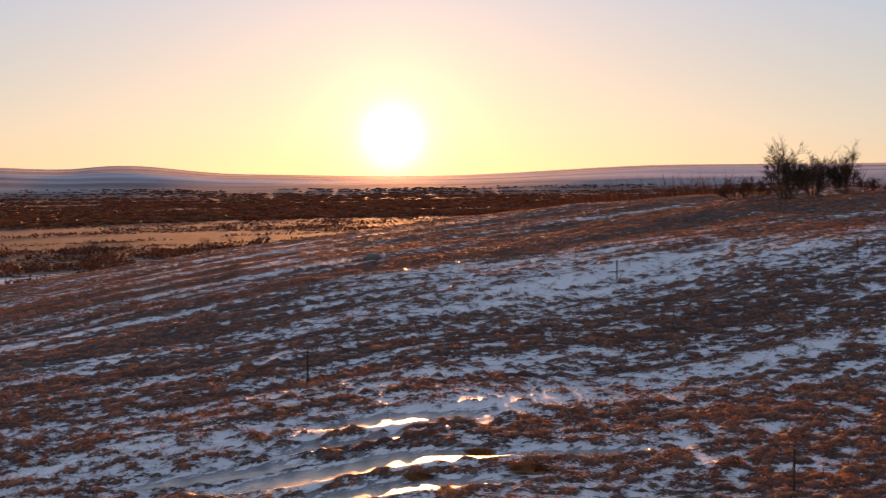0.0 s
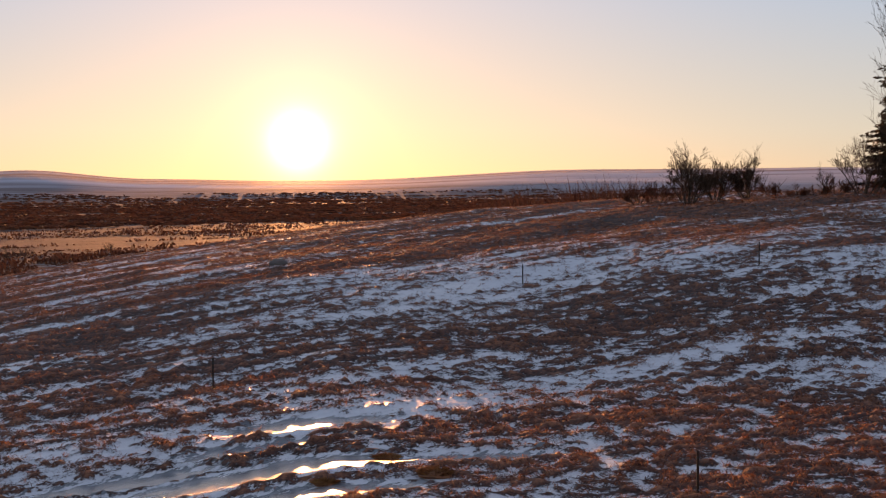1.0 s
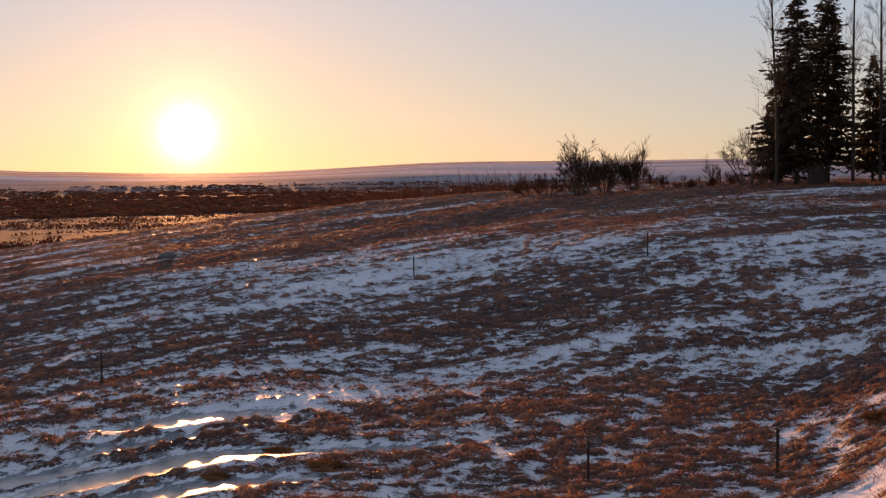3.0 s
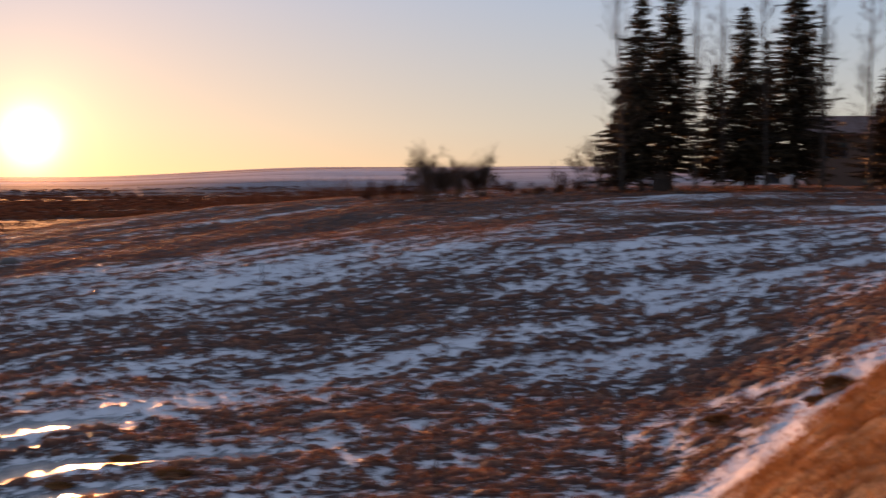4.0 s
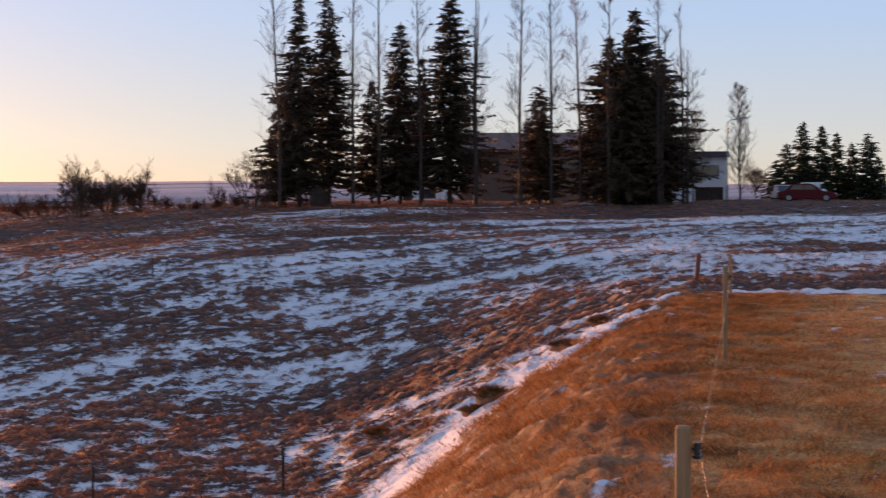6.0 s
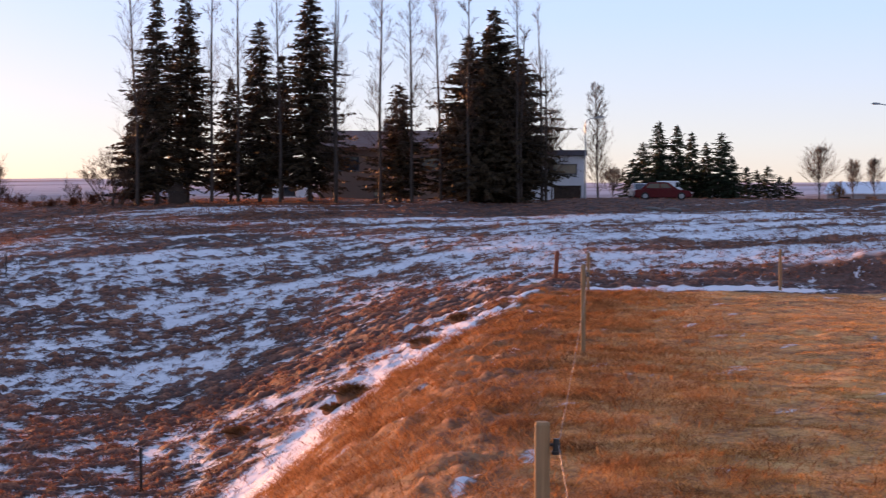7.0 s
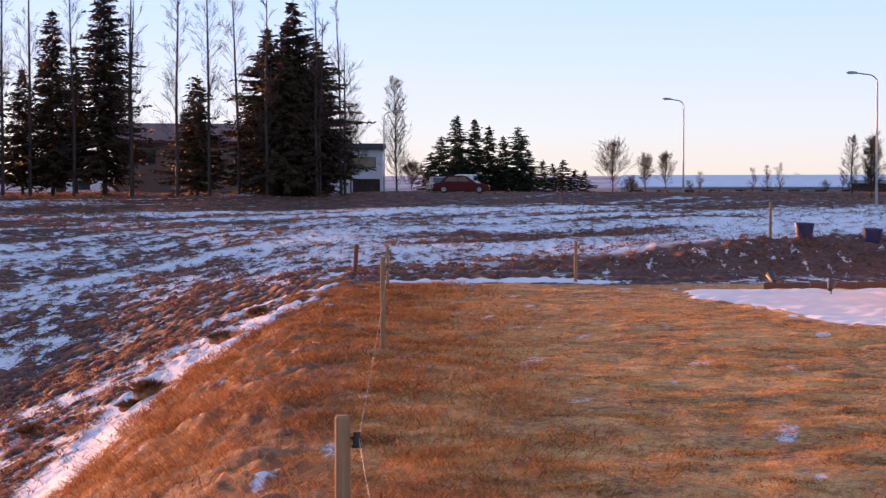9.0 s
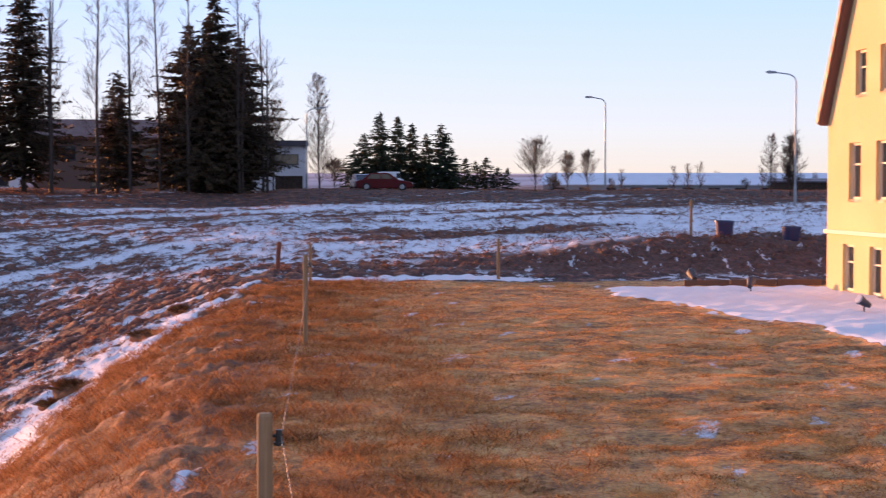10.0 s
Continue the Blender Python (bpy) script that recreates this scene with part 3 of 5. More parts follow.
def field_grass():
    rng = np.random.RandomState(7)
    x, y = sector(rng, 225000, -17, 54, 27, 150)
    d0 = np.hypot(x, y)
    cover, tuft, line = turf_cover(x, y)
    u, s = along_across(x, y)
    width = np.clip(5.9 - 0.19 * (u - 26), 1.8, 7.5)
    keep = (rng.uniform(0, 1, len(x)) < (0.04 + cover) * np.clip((tuft - 0.42) * 4.5, 0.06, 1)) & ((s > width + 0.4) | ((s > width - 1.9) & (rng.uniform(0, 1, len(x)) < 0.25)) | (u > LAWN_END + 3)) & ((u < LAWN_END) | (u > LAWN_END + 3)) & (d0 < 150) & (puddles(x, y)[0] < 0.3)
    x, y = x[keep], y[keep]
    # the ridge between brow and crest is nearly all grass
    rx, ry = sector(rng, 60000, -17, 26, 84, 150)
    rx, ry = rx[rough_noise(rx / 1.1, ry / 1.1, 45, 3) > 0.44], ry[rough_noise(rx / 1.1, ry / 1.1, 45, 3) > 0.44]
    x, y = np.concatenate([x, rx]), np.concatenate([y, ry])
    # a few blades to each tuft
    n = 3
    x = np.repeat(x, n) + rng.normal(0, 0.045, len(x) * n)
    y = np.repeat(y, n) + rng.normal(0, 0.045, len(y) * n)
    d = np.hypot(x, y)
    blades("field_grass", x, y, 0.16 - 0.0002 * d, 0.009 + 0.00022 * d, 1.5, 3, MAT["sedge"], "dead brown tussock grass standing out of thin snow")


def bank_grass():
    rng = np.random.RandomState(8)
    u, s = rng.uniform(9, LAWN_END - 0.3, 360000), rng.uniform(-3.2, 6.5, 360000)
    width = np.clip(5.9 - 0.19 * (u - 26), 1.8, 7.5)
    clump = 0.5 + 1.5 * (rough_noise(u / 0.5, s / 0.5, 71, 3) - 0.5)
    keep = (s < width - 1.9 + 2.6 * (clump - 0.5) + 2.6 * (rough_noise(u / 2.5, s / 2.5, 73, 2) - 0.5)) & (rng.uniform(0, 1, len(u)) < 0.06 + smooth(s, -3.2, 0.6)) & (rng.uniform(0, 1, len(u)) < 0.16 + 3.0 * np.clip(clump - 0.42, 0, 0.5))
    u, s = u[keep], s[keep]
    x, y = u * FENCE[0] - s * FENCE[1] - 0.25, u * FENCE[1] + s * FENCE[0]
    d = np.hypot(x, y)
    blades("bank_grass", x, y, 0.22 * (0.25 + rough_noise(u / 0.8, s / 0.8, 71, 3)), 0.0045 + 0.00022 * d, 1.4, 4, MAT["straw"], "long orange dead grass on the bank of the lawn")


def lawn_grass():
    rng = np.random.RandomState(9)
    x, y = sector(rng, 520000, 31, 56, 11, 45, 0.85)
    u, s = along_across(x, y)
    clump = rough_noise(x / 0.4, y / 0.4, 81, 4)
    edge = -7.2 - 1.7 * smooth(38 - u, 0, 10) + 0.5 * waves(x, y, 4.5, 9)
    keep = (s < 0.3) & (u < LAWN_END) & (s > edge + 0.15) & (s > -12) & (rng.uniform(0, 1, len(x)) < 0.20 + 2.8 * np.clip(clump - 0.42, 0, 0.5))
    x, y = x[keep], y[keep]
    d = np.hypot(x, y)
    blades("lawn_grass", x, y, 0.055 * (0.4 + rough_noise(x / 0.6, y / 0.6, 83, 3)), 0.004 + 0.00022 * d, 1.5, 5, MAT["lawn_blades"], "short matted orange winter lawn")


# ---- trees ----
def spruce_meshes(tall, wide, seed, low=0.06, dense=1.0):
    rng = np.random.RandomState(seed)
    trunk = sticks("trunk", [(0, 0, -0.3), (0, 0, tall * 0.5)], [(0, 0, tall * 0.5), (0.05, 0, tall)], [tall * 0.013, tall * 0.008], [tall * 0.008, 0.015], 8)
    levels = int(tall * 4.6 * dense)
    tri = []
    p, q, r = [], [], []
    for i in range(levels):
        t = low + (1 - low) * (i + rng.uniform(0, 1)) / levels
        z = tall * t
        reach = wide * (1 - t) ** 0.85 * (0.55 + 0.45 * smooth(np.array(t), 0.02, 0.25)) * rng.uniform(0.72, 1.12) + 0.15
        for _ in range(rng.randint(6, 10)):
            a = rng.uniform(0, 2 * np.pi)
            z = tall * min(0.985, max(low, t + rng.normal(0, 0.020)))
            lobe = 1 + 0.26 * np.sin(a * 2 + seed + z * 0.9) + 0.14 * np.sin(a * 3 - z * 1.7)
            length = reach * rng.uniform(0.45, 1.12) * lobe
            out = np.array([np.cos(a), np.sin(a), 0])
            across = np.array([-np.sin(a), np.cos(a), 0])
            droop = rng.uniform(-0.05, 0.50) * (1 - 0.9 * t)
            start = np.array([0, 0, z])
            end = start + out * length + np.array([0, 0, -droop * length + 0.10 * length])
            p.append(start)
            q.append(end)
            r.append(0.012 + 0.012 * length)
            sprays = max(3, int(length * 7.0 * dense))
            for k in range(sprays):
                f = 0.16 + 0.88 * (k + rng.uniform(0, 1)) / sprays
                c = start + (end - start) * f
                size = (0.20 + 0.27 * (1 - f * 0.6) * min(1, length / 1.5)) * rng.uniform(0.7, 1.25) * min(1.0, 0.42 + tall / 16)
                way = across * rng.choice((-1, 1)) * rng.uniform(0.5, 1.0) + out * rng.uniform(0.2, 0.9) + np.array([0, 0, rng.uniform(-0.85, 0.35)])
                tip = c + way * size
                thick = np.array([0, 0, 1.0]) * size * rng.uniform(0.30, 0.60) + out * size * rng.uniform(-0.2, 0.2)
                tri.append((c + thick * 0.5, c - thick * 0.6, tip))
    top = np.array([0, 0, tall])
    for k in range(6):
        a = rng.uniform(0, 2 * np.pi)
        c = top - np.array([0, 0, 0.15 * k])
        w = np.array([np.cos(a), np.sin(a), 0.4]) * (0.10 + 0.06 * k)
        tri.append((c + np.array([0, 0, 0.14]), c - np.array([0, 0, 0.1]), c + w))
    verts = np.array(tri).reshape(-1, 3)
    crown = mesh_from("crown", verts, np.arange(len(verts)).reshape(-1, 3))
    limbs = sticks("limbs", p, q, r, np.full(len(p), 0.006), 3)
    return trunk, limbs, crown


def spruce(m, tall, wide, seed, label, group, low=0.06, dense=1.0, needles="needles"):
    ob = thing("spruce", m, label, "tree", group)
    trunk, limbs, crown = spruce_meshes(tall, wide * 1.45, seed, low, dense)
    part("trunk", trunk, MAT["bark"], ob)
    tagged(part("branch_frame", limbs, MAT["bark"], ob), kind="stuff")
    tagged(part("crown", crown, MAT[needles], ob, "dark green needled crown"), kind="stuff")
    return ob


def branching(rng, starts, depth, spread, shrink, kids, rmin):
    """Grow twigs from sticks (start, way, length, radius); the list of all sticks."""
    out = []
    level = starts
    for g in range(depth):
        nxt = []
        for p, w, l, r in level:
            bend = rng.normal(0, 0.10, 3)
            q = p + (w + bend) / np.linalg.norm(w + bend) * l
            out.append((p, q, r, max(rmin, r * 0.6)))
            if g + 1 < depth:
                for _ in range(kids):
                    f = rng.uniform(0.3, 1.0)
                    v = rng.normal(0, 1, 3)
                    way = w + v / np.linalg.norm(v) * spread
                    way[2] += 0.18
                    way /= np.linalg.norm(way)
                    nxt.append((p + (q - p) * f, way, l * shrink * rng.uniform(0.7, 1.15), max(rmin, r * 0.5)))
        level = nxt
    return out


def as_mesh(name, st, sides=3):
    return sticks(name, [s[0] for s in st], [s[1] for s in st], [s[2] for s in st], [s[3] for s in st], sides)


def poplar(m, tall, wide, seed, label, group, low=0.16, stems=1, thick=1.0, count=None):
    """A bare tree with a straight stem and many steep twigs."""
    rng = np.random.RandomState(seed)
    ob = thing("bare_tree", m, label, "tree", group)
    trunk, starts = [], []
    for k in range(stems):
        foot = np.array([rng.uniform(-0.4, 0.4) * (k > 0), rng.uniform(-0.4, 0.4) * (k > 0), -0.3])
        h = tall * (1 if k == 0 else rng.uniform(0.75, 0.95))
        sway = rng.normal(0, 0.006, 2)
        pts = [foot + np.array([sway[0] * h * f * f * 3 + 0.05 * np.sin(f * 9 + seed), sway[1] * h * f * f * 3, h * f]) for f in np.linspace(0, 1, 9)]
        rad = [tall * 0.0072 * thick * (1 - f) ** 0.8 + 0.018 for f in np.linspace(0, 1, 9)]
        trunk += [(pts[i], pts[i + 1], rad[i], rad[i + 1]) for i in range(8)]
        for _ in range(int((count or tall * 3.4) / stems)):
            f = low + (1 - low) * rng.uniform(0, 1) ** 0.9
            i = min(7, int(f * 8))
            p = pts[i] + (pts[i + 1] - pts[i]) * (f * 8 - i)
            a = rng.uniform(0, 2 * np.pi)
            steep = rng.uniform(0.45, 0.95)
            w = np.array([np.cos(a) * steep, np.sin(a) * steep, 1.0])
            starts.append((p, w / np.linalg.norm(w), wide * (1 - f) ** 0.5 * rng.uniform(0.7, 1.25) * 0.9 + 0.3, 0.016 * thick))
    part("trunk", as_mesh("trunk", trunk, 7), MAT["pale_bark"], ob)
    tagged(part("twig_crown", as_mesh("twig_crown", branching(rng, starts, 3, 0.6, 0.55, 4, 0.0065)), MAT["twig"], ob), kind="stuff")
    return ob


def shrub(m, tall, wide, seed, label, group, stems=14, depth=4, kids=3, name="bare_shrub", mat="twig", spread=0.6, stem=0.42, shrink=0.64):
    rng = np.random.RandomState(seed)
    ob = thing(name, m, label, "shrub", group)
    starts = []
    for _ in range(stems):
        a = rng.uniform(0, 2 * np.pi)
        f = 0.95 * np.sqrt(rng.uniform(0.01, 1))
        w = np.array([np.cos(a) * f * wide / tall, np.sin(a) * f * wide / tall, 1.0])
        foot = np.array([np.cos(a) * f * wide * 0.16, np.sin(a) * f * wide * 0.16, -0.1])
        starts.append((foot, w / np.linalg.norm(w), tall * stem * (1.2 - 0.45 * f) * rng.uniform(0.8, 1.2), tall * 0.0085))
    st = branching(rng, starts, depth, spread, shrink, kids + 1, 0.007)
    tagged(part("stem_base", as_mesh("stem_base", st[:stems], 6), MAT["bark"], ob), kind="stuff")
    tagged(part("twig_crown", as_mesh("twig_crown", st[stems:]), MAT[mat], ob), kind="stuff")
    return ob


def turned(bearing, distance, turn=0.0, lift=0.0):
    x, y, z = at(bearing, distance)
    return pose(x, y, z + lift, 0, 0, turn)


def grove():
    label = "tall dark spruce with uneven crown, in the farm grove"
    for k, (b, d, h, w, low) in enumerate((
            (19.66, 121, 15.5, 2.3, 0.08), (19.05, 123, 8.7, 2.0, 0.05), (20.67, 123, 15.9, 2.4, 0.10), (22.15, 125, 9.2, 1.7, 0.08),
            (23.14, 124, 13.5, 2.5, 0.06), (23.9, 127, 11.0, 1.4, 0.12), (24.85, 123, 16.2, 2.9, 0.07), (27.94, 122, 8.7, 2.4, 0.06),
            (31.2, 121, 14.0, 3.7, 0.03), (30.35, 122, 12.1, 3.2, 0.03), (32.0, 124, 11.5, 3.1, 0.03), (30.9, 119, 10.0, 3.4, 0.02), (31.7, 120, 9.0, 3.4, 0.02))):
        spruce(turned(b, d), h, w, 100 + k, label if k < 8 else "broad dense dark spruce beside the farmhouse", "spruces of the grove", low, 1.3 if k < 8 else 1.4)
    label = "leafless poplar with thin steep twigs"
    for k, (b, d, h, w, stems) in enumerate((
            (19.0, 118, 17.0, 2.3, 1), (21.5, 121, 17.5, 1.7, 1), (22.4, 122, 18.0, 2.0, 1), (23.85, 121, 17.0, 1.8, 1), (25.75, 120, 17.0, 2.2, 3),
            (27.25, 119, 17.0, 1.9, 1), (28.35, 119, 17.0, 1.9, 1), (29.35, 120, 16.0, 2.0, 1), (30.3, 117, 15.5, 1.5, 1), (32.0, 118, 15.5, 1.7, 2), (32.85, 120, 14.3, 2.3, 2))):
        poplar(turned(b, d, k * 40), h, w, 200 + k, label, "bare poplars of the grove", stems=stems)
    poplar(turned(34.75, 134), 9.2, 1.5, 240, "narrow leafless poplar standing alone by the road", "", 0.05, 1, 1.0, 130)
    shrub(turned(18.15, 121), 5.4, 4.4, 301, "rounded leafless tree at the end of the grove", "", 8, 5, 3)
    shrub(turned(16.85, 124), 3.4, 1.3, 302, "thin leafless sapling on the crest", "", 3, 4, 3)
    shrub(turned(12.3, 126), 4.6, 3.9, 303, "large rounded leafless bush on the crest", "bushes on the crest", 18, 5, 3, spread=0.62, stem=0.44)
    shrub(turned(14.25, 127), 3.3, 2.3, 304, "upright leafless bush on the crest", "bushes on the crest", 22, 4, 4, spread=0.6, stem=0.46)
    shrub(turned(13.2, 127), 3.2, 2.4, 305, "upright leafless bush on the crest", "bushes on the crest", 20, 4, 4, spread=0.6, stem=0.46)
    for k, (b, d, h, w) in enumerate(((10.6, 129, 2.0, 2.6), (11.3, 128, 2.2, 2.8), (12.0, 129, 1.9, 2.8), (15.0, 127, 1.5, 2.0), (15.9, 125, 1.2, 2.2), (16.5, 125, 1.4, 2.6), (17.2, 124, 1.5, 2.8), (17.8, 123, 1.7, 2.6), (18.6, 122, 1.6, 2.4), (20.0, 124, 1.5, 2.6))):
        shrub(turned(b, d), h, w, 320 + k, "low brown leafless scrub on the crest", "low scrub on the crest", 16, 4, 3, "low_scrub", "thicket")


def road_side():
    label = "young dark spruce beside the parked cars"
    for k, (b, d, h, w) in enumerate(((36.85, 150, 7.0, 1.5), (36.3, 148, 5.0, 1.7), (35.95, 147, 3.6, 1.5), (37.45, 150, 6.6, 1.6), (37.95, 151, 6.1, 1.6), (38.45, 152, 5.3, 1.5), (38.95, 150, 6.0, 1.7), (39.3, 150, 4.0, 1.6),
                                      (39.8, 156, 3.2, 1.1), (40.15, 156, 2.7, 1.1), (40.5, 157, 3.0, 1.2), (40.9, 156, 2.1, 1.1), (41.25, 157, 2.0, 1.0))):
        spruce(turned(b, d), h, w * 0.92, 400 + k, label, "young spruces", 0.02, 1.7, "young_needles")
    for k, (b, d, h, w) in enumerate(((42.2, 150, 3.7, 3.0), (43.3, 160, 3.0, 1.6), (44.0, 165, 3.2, 1.8), (35.3, 150, 2.0, 2.0), (25.4, 150, 7.0, 4.0), (33.2, 138, 6.2, 3.0))):
        poplar(turned(b, d), h * 1.2, w * 0.75, 420 + k, "small leafless tree by the roadside", "leafless trees by the road", 0.18, 1, 1.0, 80)
    shrub(turned(42.75, 149), 2.2, 1.6, 430, "low orange-brown leafless bush in the sun", "", 14, 4, 3, "bare_shrub", "straw")
    poplar(turned(50.95, 118), 4.7, 0.9, 440, "columnar leafless tree with dense brown twigs", "trees behind the house", 0.04, 3, 1.0, 150)
    poplar(turned(50.2, 124), 4.2, 0.8, 441, "columnar leafless tree with thin twigs", "trees behind the house", 0.05, 1, 0.8, 60)
    rng = random.Random(45)
    for k in range(16):
        spot = turned(44.9 + k * 0.44 + rng.uniform(-0.2, 0.2), rng.uniform(235, 330))
        if k in (3, 4, 9):
            shrub(spot, rng.uniform(2.6, 3.4), 3.2, 450 + k, "rounded leafless bush far along the road", "far roadside bushes", 12, 4, 3)
        else:
            poplar(spot, rng.uniform(2.4, 5.2), rng.uniform(0.6, 1.2), 450 + k, "leafless tree far along the road", "far roadside trees", 0.08, 1, 1.0, 36)


# ---- posts and fences ----
def round_post(m, tall, r, label, group, knobs=(), mat="post"):
    ob = thing("fence_post", m, label, "fence post", group)
    bm = rods([((0, 0, -0.3), (0, 0, tall - 0.015), r * 1.03, r), ((0, 0, tall - 0.015), (0, 0, tall), r, r * 0.85)], 14)
    part("shaft", bm, MAT[mat], ob)
    for h in knobs:
        knob = rods([((r * 0.8, 0, h), (r + 0.035, 0, h), 0.008, 0.008), ((r + 0.03, 0, h - 0.03), (r + 0.03, 0, h + 0.03), 0.020, 0.016), ((r + 0.03, 0, h - 0.045), (r + 0.03, 0, h - 0.03), 0.026, 0.026)], 10)
        part("insulator", knob, MAT["plastic"], ob, "black plastic insulator")
    return ob


def rope(points, label):
    """A thin rope that sags from point to point."""
    curve = bpy.data.curves.new("fence_rope", "CURVE")
    curve.dimensions, curve.bevel_depth, curve.bevel_resolution = "3D", 0.0018, 1
    spline = curve.splines.new("POLY")
    path = []
    for a, b in zip(points, points[1:]):
        a, b = Vector(a), Vector(b)
        for k in range(12):
            f = k / 12
            path.append(a.lerp(b, f) - Vector((0, 0, 0.05 * 4 * f * (1 - f))))
    path.append(Vector(points[-1]))
    spline.points.add(len(path) - 1)
    for pt, p in zip(spline.points, path):
        pt.co = (*p, 1)
    curve.materials.append(MAT["rope"])
    return tagged(new("fence_rope", curve), label, "rope")


def fences():
    group, turn = "round posts along the lawn", -34.5
    near, mid, corner = (32.88, 7.9), (34.28, 25.2), (34.45, 44.0)
    round_post(turned(*near, turn), 1.35, 0.038, "round wooden fence post with black insulator, on the lawn edge", group, (1.24,))
    round_post(turned(*mid, turn), 1.38, 0.038, "round wooden fence post on the lawn edge", group, (1.24,))
    round_post(turned(*corner, turn), 1.02, 0.04, "round wooden corner post of the lawn fence", group, (0.9,))
    round_post(turned(40.94, 45.0, turn), 1.10, 0.045, "round wooden fence post beyond the lawn", group, (0.95,))
    round_post(turned(47.53, 52.0, turn), 1.15, 0.045, "round wooden fence post on the soil mound", group)
    x, y, z = at(33.32, 47.5)
    round_post(pose(x, y, z, 2, 3, 0), 0.80, 0.065, "short red-brown post leaning at the field corner", "", (), "red_post")
    tops = []
    for b, d, h in ((*near, 1.24), (*mid, 1.24), (*corner, 0.9)):
        x, y, z = at(b, d)
        tops.append((x + 0.06, y - 0.05, z + h))
    foot = (tops[0][0] - 3.4, tops[0][1] - 5.6, 0.95)
    rope([foot] + tops, "thin white electric fence rope strung between the posts")
    x1, y1, z1 = at(40.94, 45.0)
    rope([tops[-1], (x1, y1, z1 + 0.95)], "thin white electric fence rope strung between the posts")
    x, y, z = at(32.95, 46.5)
    board = thing("plank", pose(x, y, z + 0.06, 4, 3, 20), "short weathered plank lying at the field corner", "plank")
    part("board", boxed(-0.5, -0.11, -0.02, 0.5, 0.11, 0.03, bevel=0.01), MAT["post"], board)
    for b, d, h in ((12.64, 30.8, 0.84), (19.08, 31.2, 0.81), (-4.06, 51.8, 0.96), (6.62, 75.9, 0.92), (14.67, 72.7, 1.0), (24.5, 109, 0.9), (27.9, 113, 0.8), (15.2, 128, 1.0)):
        stake = thing("stake", turned(b, d, b * 7), "thin dark wooden stake in the snowy field", "fence post", "stakes in the field")
        part("shaft", boxed(-0.022, -0.022, -0.3, 0.022, 0.022, h, bevel=0.006), MAT["stake"], stake)
        part("clip", boxed(-0.03, -0.03, h * 0.82, 0.03, 0.03, h * 0.82 + 0.04, bevel=0.008), MAT["plastic"], stake, "black plastic clip")


# ---- buildings ----
def window(parent, x, y, z, w, h, bars=1, sill=True, frame_mat="trim"):
    """A window in a wall whose outside faces -y: frame, bars and pane set into the opening."""
    bm = bmesh.new()
    t = 0.06
    for a in ((x - w / 2, z, x - w / 2 + t, z + h), (x + w / 2 - t, z, x + w / 2, z + h), (x - w / 2 + t, z, x + w / 2 - t, z + t), (x - w / 2 + t, z + h - t, x + w / 2 - t, z + h)):
        box(bm, a[0], y - 0.03, a[1], a[2], y + 0.06, a[3])
    for k in range(bars):
        zz = z + h * (0.62 if bars == 1 else (k + 1) / (bars + 1))
        box(bm, x - w / 2 + t, y - 0.015, zz - 0.02, x + w / 2 - t, y + 0.03, zz + 0.02)
    frame_ob = part("window", bm, MAT[frame_mat], parent)
    part("pane", boxed(x - w / 2 + t, y + 0.02, z + t, x + w / 2 - t, y + 0.035, z + h - t), MAT["glass"], frame_ob, "dark window glass")
    if sill:
        part("sill", boxed(x - w / 2 - 0.06, y - 0.12, z - 0.06, x + w / 2 + 0.06, y - 0.032, z - 0.002), MAT[frame_mat], frame_ob)
    return frame_ob


def wall_with_holes(outline_top, width, holes, thick=0.3):
    """A front wall, -y side at y=0: strips between the holes, up to a roof line given by outline_top(x)."""
    bm = bmesh.new()
    cuts = sorted({0.0, width, *(v for a, b, c, d in holes for v in (a, b))})
    cuts = sorted({*cuts, *np.linspace(0, width, 9)})
    for x0, x1 in zip(cuts, cuts[1:]):
        if x1 - x0 < 1e-4:
            continue
        mid = (x0 + x1) / 2
        spans = sorted((c, d) for a, b, c, d in holes if a < mid < b)
        low = 0.0
        for c, d in spans + [(None, None)]:
            if c is None:
                zs = (outline_top(x0), outline_top(x1))
            else:
                zs = (c, c)
            v = [bm.verts.new(p) for p in ((x0, 0, low), (x1, 0, low), (x1, 0, zs[1]), (x0, 0, zs[0]), (x0, thick, low), (x1, thick, low), (x1, thick, zs[1]), (x0, thick, zs[0]))]
            for f in ((0, 1, 2, 3), (7, 6, 5, 4), (0, 4, 5, 1), (3, 2, 6, 7), (0, 3, 7, 4), (1, 5, 6, 2)):
                bm.faces.new([v[i] for i in f])
            low = d
    bmesh.ops.remove_doubles(bm, verts=bm.verts, dist=0.0005)
    bmesh.ops.recalc_face_normals(bm, faces=bm.faces)
    return bm


